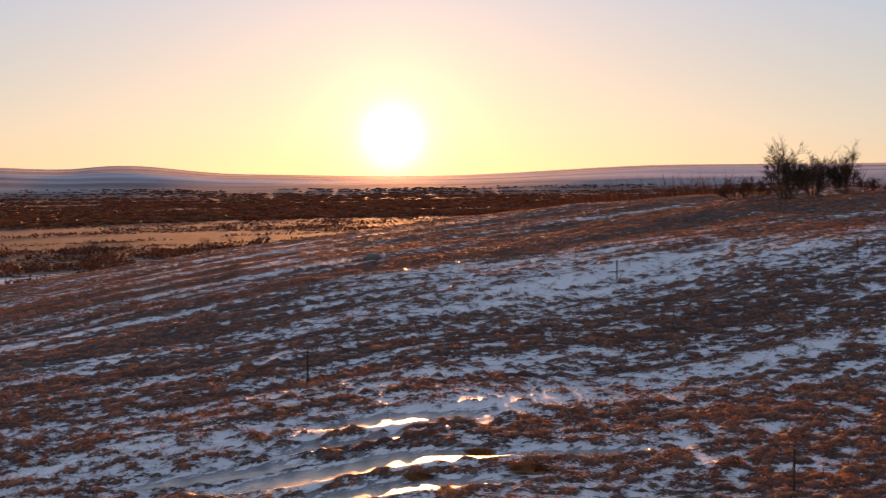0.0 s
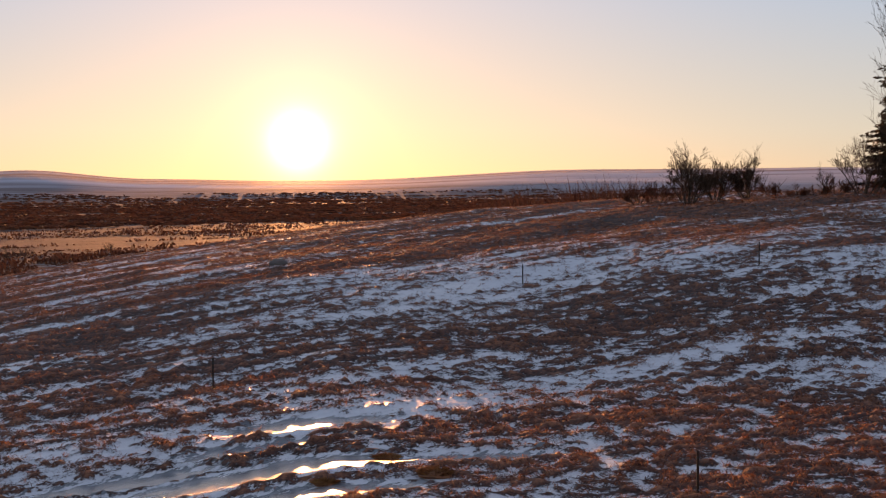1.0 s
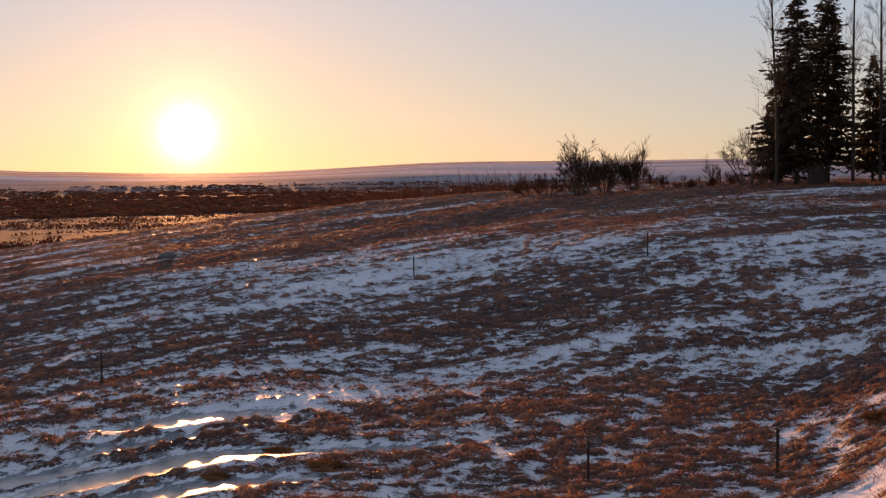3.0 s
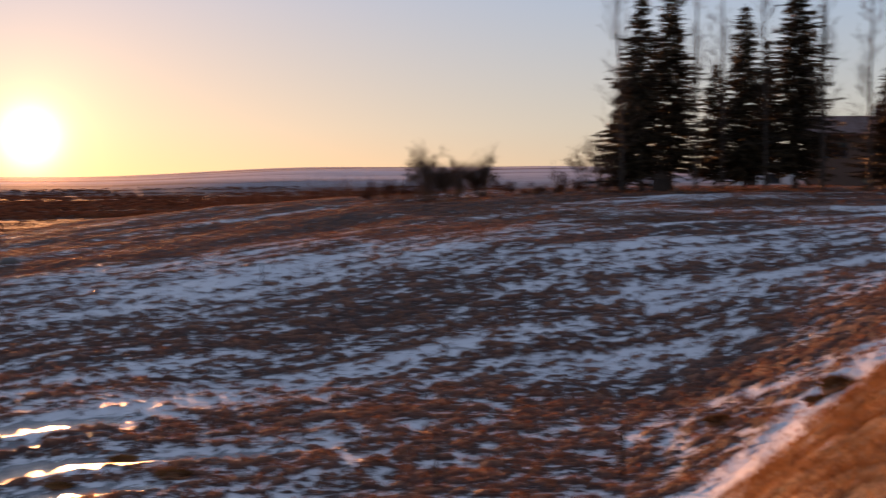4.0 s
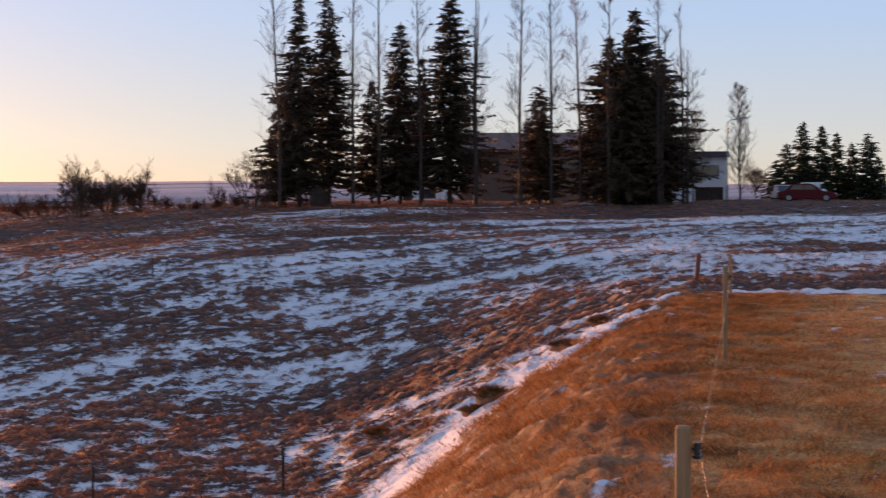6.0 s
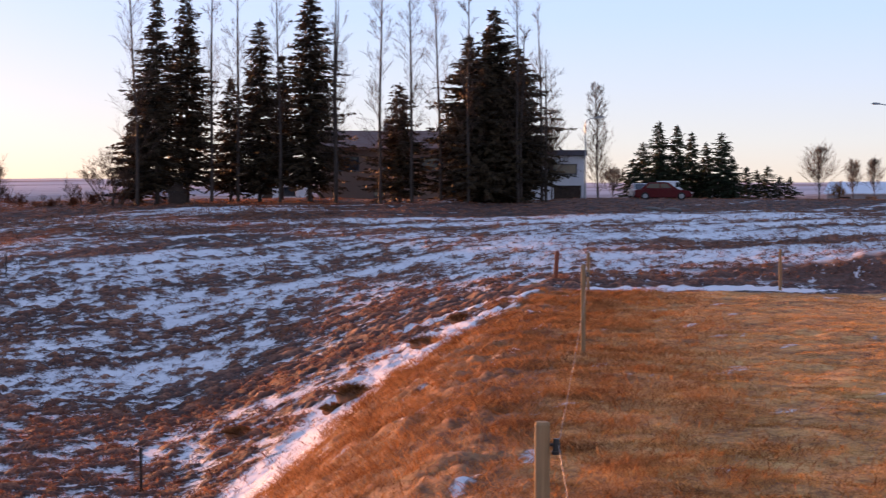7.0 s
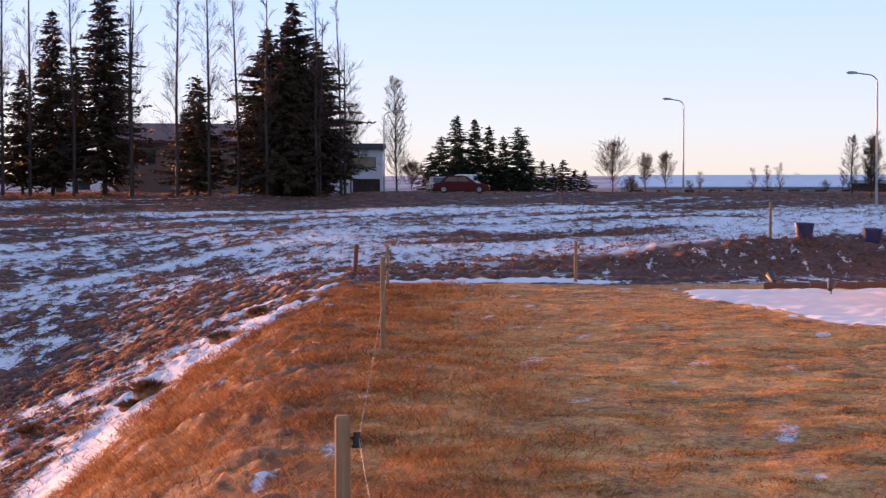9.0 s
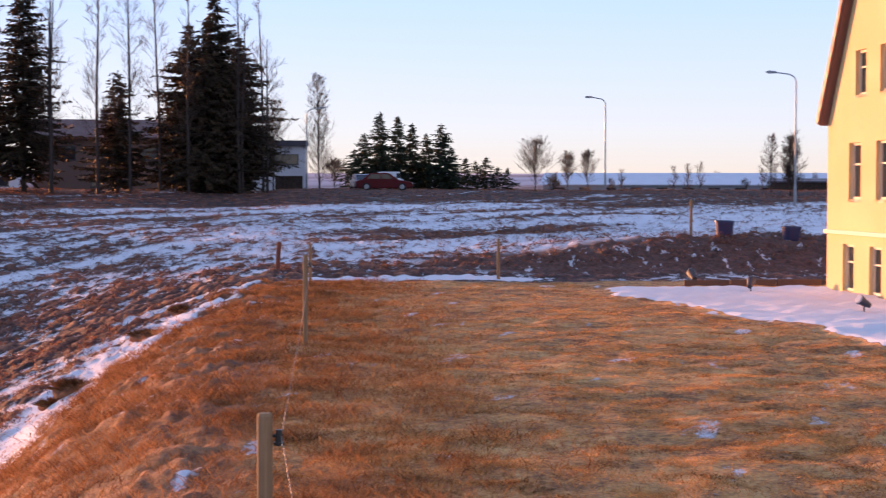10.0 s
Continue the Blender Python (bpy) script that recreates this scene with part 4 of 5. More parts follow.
def yellow_house():
    x, y = 32.33, 25.2
    z = 0.0
    ob = thing("house", pose(x, y, z - 0.05, 0, 0, math.degrees(math.atan2(-FENCE[1], -FENCE[0]))), "yellow rendered gabled house with narrow windows, in low sun", "house")
    wide, deep, eave, rise = 8.0, 9.0, 4.05, 1.55
    top = lambda v: eave + rise * min(v, wide - v)
    cells = [(c, 0.16, 1.08, 0.80) for c in (1.6, 3.45, 5.3)] + [(c, 2.28, 1.30, 0.84) for c in (2.0, 3.85, 5.7)] + [(c, 4.65, 1.02, 0.74) for c in (2.35, 4.0, 5.6)]
    holes = [(c - w / 2, c + w / 2, lo, lo + h) for c, lo, h, w in cells]
    part("wall", wall_with_holes(top, wide, holes), MAT["yellow_wall"], ob)
    part("wall", boxed(0, 0.302, 0, 0.3, deep, eave), MAT["yellow_wall"], ob)
    part("wall", boxed(wide - 0.3, 0.302, 0, wide, deep, eave), MAT["yellow_wall"], ob)
    part("wall", prism([(0.302, 0), (wide - 0.302, 0), (wide - 0.302, top(wide - 0.302)), (wide / 2, top(wide / 2)), (0.302, top(0.302))], deep - 0.3, deep), MAT["yellow_wall"], ob)
    part("floor", boxed(0.31, 0.31, 1.40, wide - 0.31, deep - 0.31, 1.55), MAT["dark_wood"], ob)
    part("plinth", boxed(-0.04, -0.05, -0.2, wide + 0.04, -0.003, 0.10), MAT["concrete"], ob, "grey plinth")
    part("string_course", boxed(-0.06, -0.08, 1.46, wide + 0.06, -0.003, 1.56, bevel=0.015), MAT["trim"], ob, "cream moulded band")
    for c, lo, h, w in cells:
        window(ob, c, 0.12, lo, w - 0.004, h, 1)
    run = math.hypot(wide / 2, rise * wide / 2)
    for flip in (False, True):
        out = [(-0.02, eave - 0.02 * rise + 0.02), (wide / 2, top(wide / 2) + 0.02), (wide / 2, top(wide / 2) + 0.22), (-0.14, eave - 0.02 * rise + 0.10)]
        if flip:
            out = [(wide - a, b) for a, b in out]
        part("roof", prism(out, -0.2, deep + 0.3), MAT["roof_red"], ob, "red-brown sheet roof")
        barge = [(-0.04, eave - 0.04 * rise + 0.08), (wide / 2, top(wide / 2) + 0.10), (wide / 2, top(wide / 2) + 0.34), (-0.20, eave - 0.04 * rise + 0.16)]
        if flip:
            barge = [(wide - a, b) for a, b in barge]
        part("bargeboard", prism(barge, -0.25, -0.202), MAT["barge"], ob, "pinkish brown bargeboard")
    return ob


def farmhouse():
    x, y, z = at(25.2, 140)
    ob = thing("farmhouse", pose(x, y, z - 0.3, 0, 0, -29), "low tan farmhouse in shade behind the spruces", "house")
    wide, deep, eave = 16.5, 9.0, 4.4
    top = lambda v: eave + 1.3 * min(1, v / 3.0, (wide - v) / 9.0)
    cells = [(2.4, 2.6, 1.2, 1.8), (6.0, 2.6, 1.2, 1.4), (9.4, 2.6, 1.2, 2.0), (13.2, 2.6, 1.2, 1.4), (5.0, 0.4, 0.7, 1.0), (11.0, 0.4, 0.7, 1.0)]
    part("wall", wall_with_holes(lambda v: eave, wide, [(c - w / 2, c + w / 2, lo, lo + h) for c, lo, h, w in cells]), MAT["tan_wall"], ob)
    part("wall", boxed(0, 0.302, 0, 0.3, deep, eave), MAT["tan_wall"], ob)
    part("wall", boxed(wide - 0.3, 0.302, 0, wide, deep, eave), MAT["tan_wall"], ob)
    part("wall", boxed(0.302, deep - 0.3, 0, wide - 0.302, deep, eave), MAT["tan_wall"], ob)
    for c, lo, h, w in cells:
        window(ob, c, 0.1, lo, w - 0.004, h, 0, True, "dark_trim")
    part("roof", prism([(-0.5, eave - 0.05), (deep / 2, eave + 1.55), (deep + 0.5, eave - 0.05), (deep + 0.5, eave + 0.12), (deep / 2, eave + 1.75), (-0.5, eave + 0.12)], -0.5, wide + 0.5, "x"), MAT["roof_red"], ob, "red-brown sheet roof")
    part("gable", prism([(0.02, eave), (deep - 0.02, eave), (deep / 2, eave + 1.5)], 0.02, 0.3, "x"), MAT["tan_wall"], ob)
    part("gable", prism([(0.02, eave), (deep - 0.02, eave), (deep / 2, eave + 1.5)], wide - 0.3, wide - 0.02, "x"), MAT["tan_wall"], ob)
    part("wall_lamp", rods([((8.0, -0.10, 2.25), (8.0, -0.02, 2.30), 0.07, 0.05)], 10), MAT["lamp_glow"], ob, "small lit lamp on the wall")
    part("chimney", boxed(5.2, 4.0, eave + 1.2, 5.9, 4.7, eave + 2.5, bevel=0.02), MAT["concrete"], ob)
    # white wing by the road
    x, y, z = at(32.4, 139)
    wing = thing("house_wing", pose(x, y, z - 0.2, 0, 0, -33), "white flat-roofed house wing with dark garage door", "house")
    wide, eave = 4.6, 4.0
    cells = [(2.7, 2.45, 0.85, 2.6), (3.2, 0.15, 1.35, 2.3)]
    part("wall", wall_with_holes(lambda v: eave, wide, [(c - w / 2, c + w / 2, lo, lo + h) for c, lo, h, w in cells], 0.25), MAT["white_wall"], wing)
    part("wall", boxed(0, 0.252, 0, 0.25, 7, eave), MAT["white_wall"], wing)
    part("wall", boxed(wide - 0.25, 0.252, 0, wide, 7, eave), MAT["white_wall"], wing)
    part("wall", boxed(0.252, 6.75, 0, wide - 0.252, 7, eave), MAT["white_wall"], wing)
    window(wing, 2.7, 0.1, 2.45, 2.59, 0.85, 0, True, "dark_trim")
    part("garage_door", boxed(2.06, 0.1, 0.15, 4.34, 0.16, 1.5), MAT["dark_wood"], wing, "dark garage door")
    part("roof", boxed(-0.3, -0.4, eave + 0.003, wide + 0.25, 7.3, eave + 0.45, bevel=0.03), MAT["roof_dark"], wing, "dark flat roof edge")
    # small white outbuilding seen under the trees
    x, y, z = at(22.7, 165)
    barn = thing("outbuilding", pose(x, y, z - 0.3, 0, 0, -23), "low white outbuilding with dark door, beyond the trees", "outbuilding")
    cells = [(2.0, 0.3, 1.5, 1.0), (4.2, 0.6, 0.9, 1.2)]
    part("wall", wall_with_holes(lambda v: 2.0, 6.0, [(c - w / 2, c + w / 2, lo, lo + h) for c, lo, h, w in cells], 0.25), MAT["white_wall"], barn)
    part("wall", boxed(0, 0.252, 0, 0.25, 4, 2.0), MAT["white_wall"], barn)
    part("wall", boxed(5.75, 0.252, 0, 6.0, 4, 2.0), MAT["white_wall"], barn)
    part("door", boxed(1.5, 0.1, 0.0, 2.5, 0.15, 1.8), MAT["dark_wood"], barn, "dark wooden door")
    window(barn, 4.2, 0.1, 0.6, 1.19, 0.9, 0, True, "dark_trim")
    part("roof", prism([(-0.3, 2.0), (2.0, 2.6), (4.3, 2.0), (4.3, 2.12), (2.0, 2.74), (-0.3, 2.12)], -0.3, 6.3, "x"), MAT["roof_snow"], barn, "snow-covered roof")


def shed():
    x, y, z = at(20.32, 119.5)
    ob = thing("shed", pose(x, y, z - 0.05, 0, 0, -20) @ Matrix.Scale(1.05, 4), "tiny dark wooden shed with pitched roof, among the trunks", "shed")
    for k in range(9):
        part("board", boxed(-0.60 + k * 0.134, -0.5, 0, -0.60 + k * 0.134 + 0.128, 0.5, 0.95, bevel=0.008), MAT["stake"], ob)
    part("gable", prism([(-0.6, 0.95), (0.6, 0.95), (0, 1.4)], -0.49, 0.49), MAT["dark_wood"], ob)
    for sign in (-1, 1):
        part("roof", prism([(sign * 0.85, 0.80), (0, 1.42), (0, 1.50), (sign * 0.85, 0.88)], -0.65, 0.65), MAT["stake"], ob)
    part("door", boxed(-0.25, -0.53, 0.02, 0.25, -0.502, 0.85), MAT["stake"], ob)


def far_building():
    x, y, z = at(43.6, 300)
    ob = thing("long_building", pose(x, y, z - 0.5, 0, 0, -49), "long low hall with snow-covered roof, far along the road", "building")
    part("wall", boxed(-6, 0, 0, 44, 14, 2.1), MAT["concrete"], ob)
    for k in range(10):
        part("window", boxed(-4 + k * 4.6, -0.06, 0.8, -2.0 + k * 4.6, -0.003, 1.7), MAT["glass"], ob)
    part("roof", prism([(-0.6, 2.1), (7, 4.2), (14.6, 2.1), (14.6, 2.3), (7, 4.4), (-0.6, 2.3)], -6.5, 44.5, "x"), MAT["roof_snow"], ob, "snow-covered roof")
    x, y, z = at(50.2, 210)
    ob = thing("low_shed", pose(x, y, z - 0.3, 0, 0, -51), "low dark shed far behind the lamp", "shed")
    part("wall", boxed(0, 0, 0, 18, 6, 1.5), MAT["dark_wood"], ob)
    part("roof", prism([(-0.4, 1.5), (6.4, 1.9), (6.4, 2.05), (-0.4, 1.65)], -0.4, 18.4, "x"), MAT["roof_dark"], ob)
    x, y = 330 * math.sin(radians(-14.6)), 330 * math.cos(radians(-14.6))
    ob = thing("pump_house", pose(x, y, height(x, y), 0, 0, 12), "flat grey concrete hut beside the valley stream", "hut")
    part("wall", boxed(-4, -2.5, -0.5, 4, 2.5, 2.2, bevel=0.05), MAT["concrete"], ob)
    part("roof", boxed(-4.2, -2.7, 2.203, 4.2, 2.7, 2.45, bevel=0.04), MAT["roof_snow"], ob, "snow on the flat roof")


# ---- cars, lamps, small things ----
def car(m, paint, label, long, tall, wide, van=False):
    ob = thing("car", m, label, "car", "parked cars")
    l, h = long / 2, tall
    low = [(-l, 0.30), (-l * 0.98, h * 0.50), (-l * 0.90, h * 0.60), (l * 0.42, h * 0.62), (l * 0.93, h * 0.50), (l, h * 0.36), (l, 0.28), (l * 0.8, 0.20), (-l * 0.85, 0.20)]
    bm = prism(low, -wide / 2, wide / 2)
    bmesh.ops.bevel(bm, geom=list(bm.edges), offset=0.06, segments=2, affect="EDGES", profile=0.6)
    body = part("body", bm, MAT[paint], ob)
    cab = [(-l * (0.92 if van else 0.80), h * 0.58), (-l * (0.84 if van else 0.52), h * 0.97), (l * 0.02, h), (l * 0.16, h * 0.97), (l * 0.50, h * 0.60)]
    bm = prism(cab, -wide * 0.42, wide * 0.42)
    bmesh.ops.bevel(bm, geom=list(bm.edges), offset=0.05, segments=2, affect="EDGES", profile=0.6)
    part("cabin", bm, MAT[paint], ob)
    for s in (-1, 1):
        y = s * wide * 0.42
        for a, b in (((-0.60, -0.12) if not van else (-0.76, -0.12)), (-0.08, 0.30)):
            pane = [(l * a, h * 0.66), (l * b, h * 0.66), (l * (b - 0.16 if b > 0 else b), h * 0.91), (l * (a + (0.14 if a < -0.2 else 0.0)), h * 0.91)]
            part("side_window", prism(pane, y - 0.01, y + 0.012) if s > 0 else prism(pane, y - 0.012, y + 0.01), MAT["glass"], ob, "dark side window")
        for f in (-0.62, 0.64):
            wheel = part("wheel", rods([((l * f, s * (wide / 2 - 0.19), 0.31), (l * f, s * (wide / 2 + 0.012), 0.31), 0.31, 0.31)], 20), MAT["tyre"], ob)
            part("rim", rods([((l * f, s * (wide / 2 + 0.013), 0.31), (l * f, s * (wide / 2 + 0.03), 0.31), 0.19, 0.17)], 14), MAT["steel"], wheel, "grey wheel rim")
        part("tail_light", boxed(-l * 0.985 - 0.04, s * wide * 0.38 - 0.12, h * 0.44, -l * 0.98 + 0.02, s * wide * 0.38 + 0.12, h * 0.54, bevel=0.01), MAT["lens_red"], ob, "red tail light")
        part("headlight", boxed(l * 0.96, s * wide * 0.36 - 0.16, h * 0.37, l * 0.99 + 0.03, s * wide * 0.36 + 0.16, h * 0.45, bevel=0.01), MAT["lens_clear"], ob, "clear headlight")
    part("windscreen", prism([(l * 0.20, h * 0.95), (l * 0.49, h * 0.62), (l * 0.505, h * 0.62), (l * 0.215, h * 0.95)], -wide * 0.36, wide * 0.36), MAT["glass"], ob, "dark windscreen")
    return ob


def street_lamp(b, d, tall, reach, label, turn=0.0):
    x, y, z = at(b, d)
    ob = thing("street_lamp", pose(x, y, z, 0, 0, turn - b), label, "street lamp", "street lamps")
    part("pole", rods([((0, 0, -0.3), (0, 0, 1.2), 0.085, 0.085), ((0, 0, 1.2), (0, 0, tall - 0.5), 0.062, 0.045)], 12), MAT["steel"], ob)
    bend = [(-reach * (1 - math.cos(a)) * 0.55, 0, tall - 0.5 + 0.5 * math.sin(a)) for a in np.linspace(0, math.pi / 2, 6)]
    bend.append((-reach, 0, tall + 0.08))
    part("arm", rods([(a, c, 0.038, 0.036) for a, c in zip(bend, bend[1:])], 8), MAT["steel"], ob)
    bm = prism([(-reach + 0.08, tall + 0.03), (-reach + 0.02, tall + 0.16), (-reach - 0.42, tall + 0.20), (-reach - 0.62, tall + 0.12), (-reach - 0.55, tall + 0.06)], -0.13, 0.13)
    bmesh.ops.bevel(bm, geom=list(bm.edges), offset=0.02, segments=2, affect="EDGES")
    head = part("lamp_head", bm, MAT["steel"], ob)
    part("lens", boxed(-reach - 0.5, -0.10, tall + 0.025, -reach - 0.05, 0.10, tall + 0.06, bevel=0.01), MAT["lens_clear"], head, "clear lamp lens")


def tub(b, d, r, tall):
    x, y, z = at(b, d)
    ob = thing("tub", pose(x, y, z - 0.02, 1, -2, b), "dark blue plastic tub on the soil mound", "tub", "blue tubs")
    bm = bmesh.new()
    rings = [(0.0, r * 0.84), (tall, r), (tall, r * 0.93), (0.03, r * 0.78)]
    loops = [[bm.verts.new((q * math.cos(a), q * math.sin(a), h)) for a in np.linspace(0, 2 * math.pi, 24, endpoint=False)] for h, q in rings]
    for a, c in zip(loops, loops[1:]):
        for k in range(24):
            bm.faces.new((a[k], a[(k + 1) % 24], c[(k + 1) % 24], c[k]))
    bm.faces.new(loops[0][::-1])
    bm.faces.new(loops[-1])
    part("body", bm, MAT["blue_plastic"], ob)
    rim = bmesh.new()
    ring = [[rim.verts.new((q * math.cos(a), q * math.sin(a), h)) for a in np.linspace(0, 2 * math.pi, 24, endpoint=False)] for q, h in ((r * 1.06, tall - 0.03), (r * 1.06, tall + 0.02), (r * 0.95, tall + 0.02), (r * 0.95, tall - 0.03))]
    for a, c in zip(ring, ring[1:] + ring[:1]):
        for k in range(24):
            rim.faces.new((a[k], a[(k + 1) % 24], c[(k + 1) % 24], c[k]))
    part("rim", rim, MAT["blue_plastic"], ob)


def spotlight(b, d, size, turn):
    x, y, z = at(b, d)
    ob = thing("garden_spotlight", pose(x, y, z, 0, 0, turn), "small garden floodlight with glass front, on the snow", "floodlight", "garden floodlights")
    part("stake", rods([((0, 0, -0.15), (0, 0, size * 0.55), 0.018, 0.015)], 8), MAT["dark_trim"], ob)
    bm = bmesh.new()
    rod(bm, (-size * 0.55, 0, size * 0.45), (size * 0.45, 0, size * 1.0), size * 0.22, size * 0.42, 14)
    head = part("housing", bm, MAT["dark_trim"], ob)
    w = Vector((1.0, 0, 0.55)).normalized()
    c = Vector((size * 0.45, 0, size))
    part("lens", rods([(c + w * 0.003, c + w * 0.03, size * 0.38, size * 0.36)], 14), MAT["lens_clear"], head, "clear glass front")


def boulder(b, d, r, seed, label, squash=0.6):
    rng = np.random.RandomState(seed)
    bm = bmesh.new()
    bmesh.ops.create_icosphere(bm, subdivisions=3, radius=r)
    for v in bm.verts:
        k = 1 + 0.28 * noise.noise(v.co * (2.2 / r) + Vector((seed, 0, 0))) + 0.1 * noise.noise(v.co * (6 / r))
        v.co = Vector((v.co.x * k * 1.2, v.co.y * k, v.co.z * k * squash))
    for f in bm.faces:
        f.smooth = True
    x, y, z = at(b, d)
    ob = part("boulder", bm, MAT["stone"])
    ob.matrix_world = pose(x, y, z + r * squash * 0.4, 0, 0, rng.uniform(0, 360))
    return tagged(ob, label, "rock", "stones")


def tussock(b, d, r, tall, seed):
    """A big clump of long dead grass: a low hummock with blades hanging over it."""
    rng = np.random.RandomState(seed)
    x, y, z = at(b, d)
    ob = thing("tussock", pose(x, y, z, 0, 0, 0), "big hummock of long brown dead grass in snow", "tussock", "grass hummocks by the ditch")
    bm = bmesh.new()
    bmesh.ops.create_icosphere(bm, subdivisions=3, radius=1)
    for v in bm.verts:
        k = 1 + 0.3 * noise.noise(v.co * 1.8 + Vector((seed, 0, 0)))
        v.co = Vector((v.co.x * r * k * 0.9, v.co.y * r * k * 0.9, v.co.z * tall * 0.5 * k))
    part("hummock", bm, MAT["turf_clump"], ob)
    k = 420
    a, f = rng.uniform(0, 2 * np.pi, k), np.sqrt(rng.uniform(0, 1, k))
    p = np.stack([np.cos(a) * f * r * 0.85, np.sin(a) * f * r * 0.85, tall * 0.42 * np.sqrt(1 - f * f * 0.9)], 1)
    h = tall * rng.uniform(0.35, 0.75, k)
    q = p + np.stack([np.cos(a) * f * h * 0.9 + rng.normal(0, 0.05, k), np.sin(a) * f * h * 0.9 + rng.normal(0, 0.05, k), h * (0.9 - 0.6 * f)], 1)
    tagged(part("grass_tuft", sticks("grass_tuft", p, q, np.full(k, 0.010), np.full(k, 0.002)), MAT["straw"], ob), kind="stuff")


def edging():
    """Low timber edging between the lawn and the soil mound."""
    ob = thing("edging", pose(0, 0, 0), "low dark timber edging along the end of the lawn", "edging")
    for k in range(5):
        u, s0, s1 = 41.6 + 0.02 * (k % 2), -9.6 - k * 1.2, -9.6 - k * 1.2 - 1.17
        a = Vector((u * FENCE[0] - s0 * FENCE[1] - 0.25, u * FENCE[1] + s0 * FENCE[0], 0))
        b = Vector((u * FENCE[0] - s1 * FENCE[1] - 0.25, u * FENCE[1] + s1 * FENCE[0], 0))
        bm = boxed(-(b - a).length / 2, -0.06, -0.1, (b - a).length / 2, 0.06, 0.16 + 0.01 * (k % 3), bevel=0.012)
        c = (a + b) / 2
        bmesh.ops.transform(bm, verts=bm.verts, matrix=pose(c.x, c.y, 0.0, 0, 0, math.degrees(math.atan2((b - a).y, (b - a).x))))
        part("timber", bm, MAT["kerb"], ob)


def valley_growth():
    """Brown scrub of the valley behind the crest, far too much to count."""
    rng = np.random.RandomState(12)
    k1, k2, k3 = 55000, 50000, 30000
    az = np.radians(np.concatenate([rng.uniform(-1, 14.5, k1), rng.uniform(-17, 3, k2), rng.uniform(-17, 15, k3)]))
    d = np.concatenate([rng.uniform(195, 290, k1), 300 * (900 / 300) ** rng.uniform(0, 1, k2), 900 * (2300 / 900) ** rng.uniform(0, 1, k3)])
    sort = np.repeat((0, 1, 2), (k1, k2, k3))
    x, y = d * np.sin(az), d * np.cos(az)
    band = rough_noise(x / 120, y / 28, 91, 4)
    clump = rough_noise(x / 9, y / 9, 95, 3)
    keep = np.where(sort == 0, clump > 0.36, np.where(sort == 1, (band > 0.50) & (clump > 0.42), band > 0.46))
    x, y, d, sort, clump = x[keep], y[keep], d[keep], sort[keep], clump[keep]
    deg = np.degrees(np.arctan2(x, y))
    near = (1.2 + 7.6 * smooth(deg, -0.5, 8)) * (0.75 + 0.4 * clump)
    tall = np.where(sort == 0, near, np.where(sort == 1, 0.6 + 1.1 * (clump > 0.60), 1.2 + 1.6 * clump))
    wide = np.where(sort == 0, 0.15, np.where(sort == 1, 0.9, 9.0))
    return blades("valley_scrub", x, y, tall, wide, 0.45, 13, MAT["thicket"], "brown leafless scrub covering the valley floor")


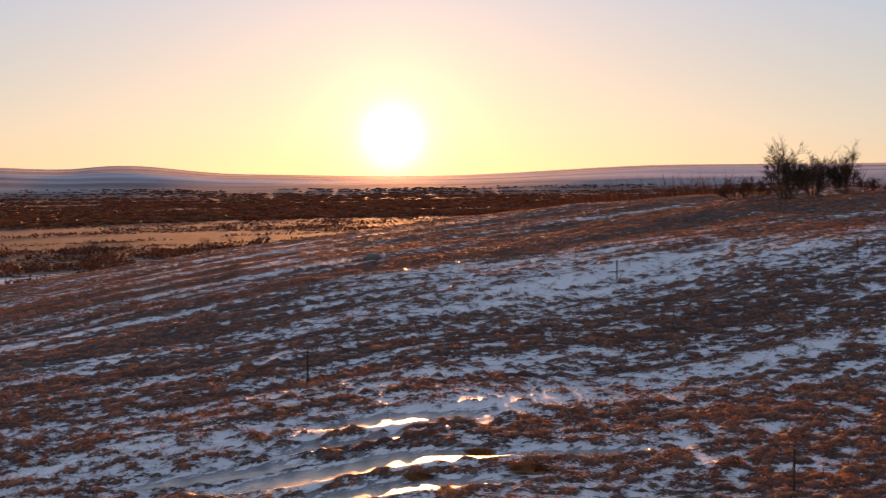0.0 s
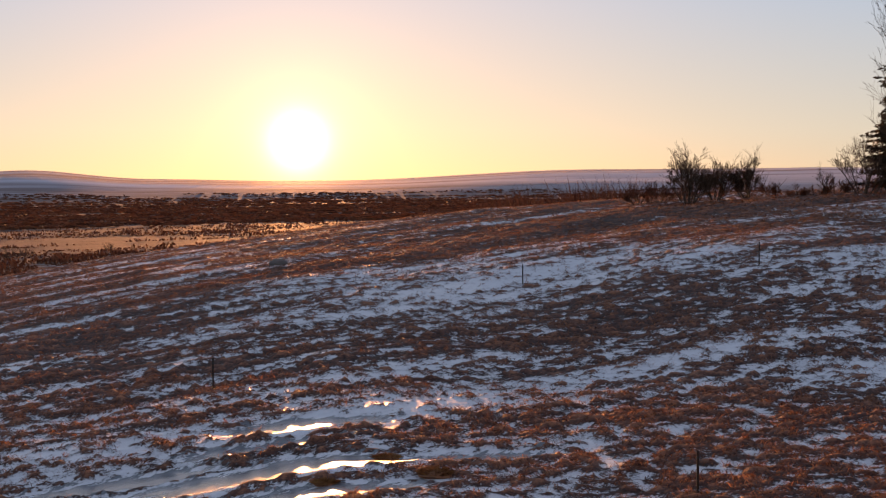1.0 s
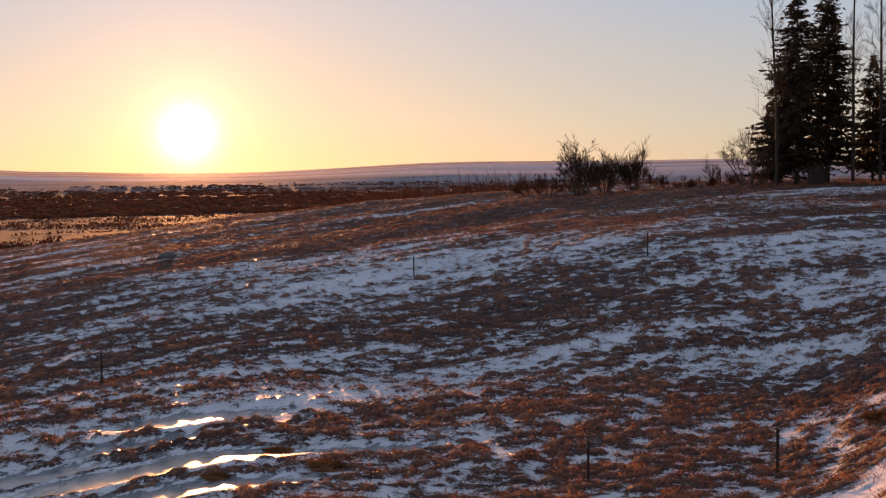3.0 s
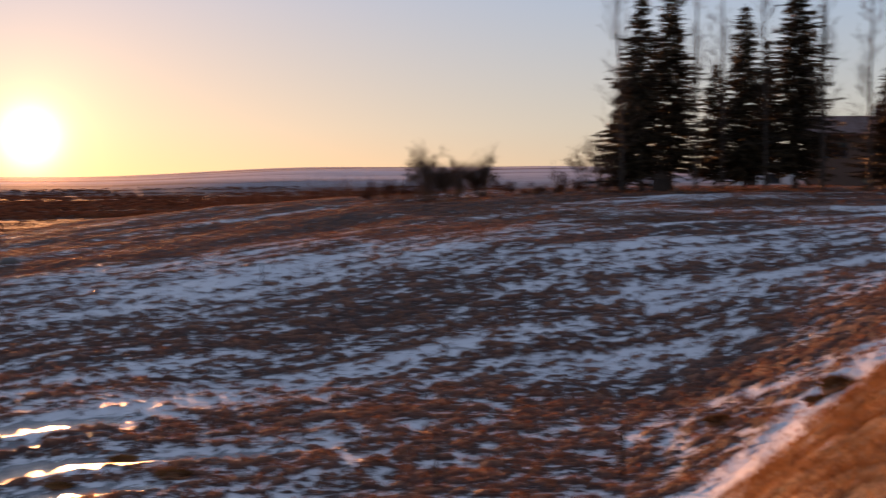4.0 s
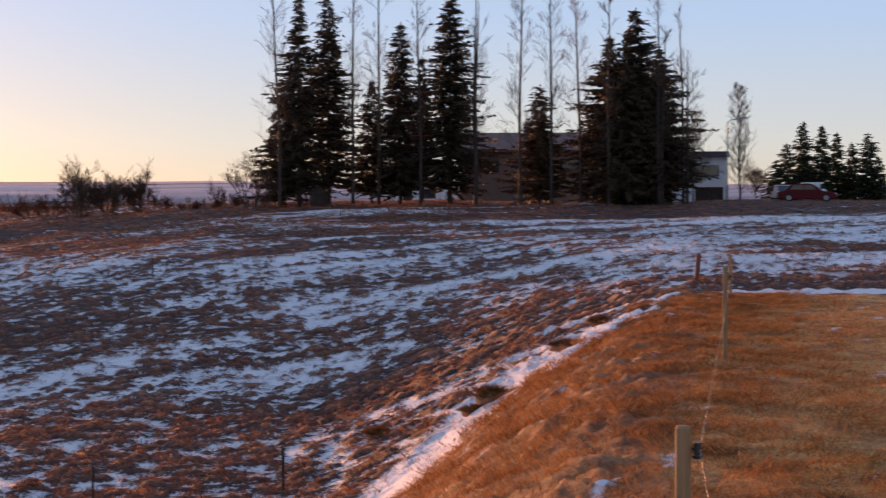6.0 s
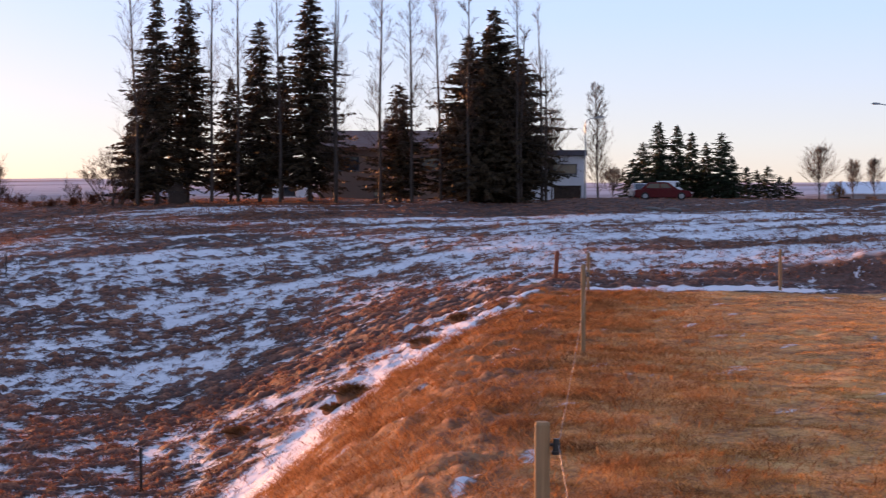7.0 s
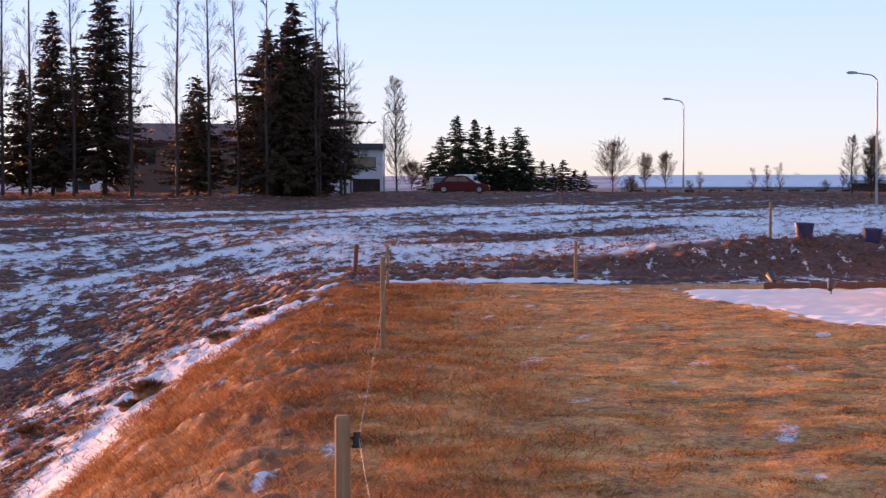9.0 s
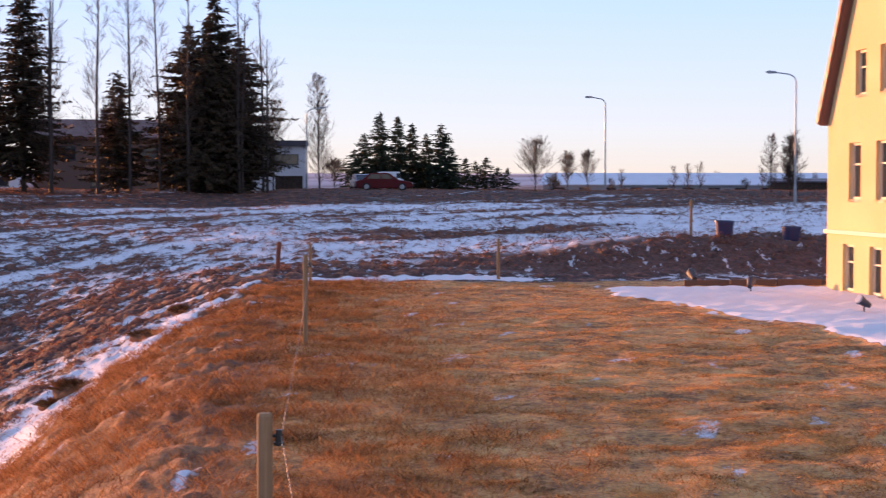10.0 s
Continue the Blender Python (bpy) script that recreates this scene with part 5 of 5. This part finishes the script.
def valley_bushes():
    for k, (b, d, h, w) in enumerate(((-12.1, 520, 5, 7), (-11.3, 530, 6, 9), (-10.7, 525, 6, 9), (-10.2, 540, 5, 7), (-7.5, 560, 4, 6), (-5.5, 470, 3.5, 5), (-3.8, 480, 3, 5), (-2.0, 500, 3, 5))):
        shrub(turned(b, d), h, w, 500 + k % 3, "dark leafless bush in the frozen valley", "valley bushes", 20, 3, 4, "valley_bush", "twig")
    x, y, z = at(-8.3, 330)
    gate = thing("field_gate", pose(x, y, z, 0, 0, 8), "simple dark wooden gate frame in the valley", "gate")
    for s in (-1, 1):
        part("gate_post", boxed(s * 1.0 - 0.08, -0.08, -0.2, s * 1.0 + 0.08, 0.08, 2.1, bevel=0.01), MAT["stake"], gate)
    part("crossbar", boxed(-1.2, -0.06, 2.103, 1.2, 0.06, 2.25, bevel=0.01), MAT["stake"], gate)


grove()
road_side()
yellow_house()
farmhouse()
shed()
far_building()
fences()
cx, cy, cz = at(37.0, 131)
car(pose(cx, cy, cz, 0, 0, -39), "red_paint", "dark red saloon car parked on the crest", 4.45, 1.42, 1.75)
cx, cy, cz = at(37.2, 139)
car(pose(cx, cy, cz, 0, 0, 44), "white_paint", "white estate car parked behind the red car", 4.2, 1.55, 1.8, True)
cx, cy, cz = at(36.25, 137)
car(pose(cx, cy, cz, 0, 0, -118), "silver_paint", "silver hatchback parked beyond the red car", 3.9, 1.25, 1.7)
street_lamp(34.33, 130, 6.3, 0.9, "galvanised street lamp beside the white house wing", 180)
street_lamp(44.6, 128, 7.1, 1.0, "tall galvanised street lamp by the road")
street_lamp(51.0, 102, 7.9, 1.2, "tall galvanised street lamp behind the yellow house")
tub(48.65, 51.0, 0.29, 0.42)
tub(50.88, 51.5, 0.29, 0.42)
spotlight(47.6, 43.0, 0.30, 60)
spotlight(49.55, 39.5, 0.26, 30)
spotlight(53.3, 33.5, 0.24, 160)
boulder(-1.8, 98, 0.45, 3, "dark boulder lying in the frozen field")
boulder(36.6, 108, 0.5, 4, "low dark boulder in the snow of the slope", 0.3)
boulder(37.3, 107, 0.6, 5, "low dark boulder in the snow of the slope", 0.3)
edging()
for k, (b, d, r, h) in enumerate(((26.3, 31.6, 0.36, 0.34), (25.7, 31.6, 0.24, 0.22), (28.9, 36.8, 0.44, 0.28), (30.1, 40.0, 0.34, 0.24), (22.4, 34.5, 0.3, 0.25), (3.6, 33.3, 0.38, 0.22), (-0.2, 33.2, 0.28, 0.15), (1.9, 36.2, 0.33, 0.18))):
    tussock(b, d, r, h, 600 + k)
valley_bushes()
valley_growth()
field_grass()
bank_grass()
lawn_grass()
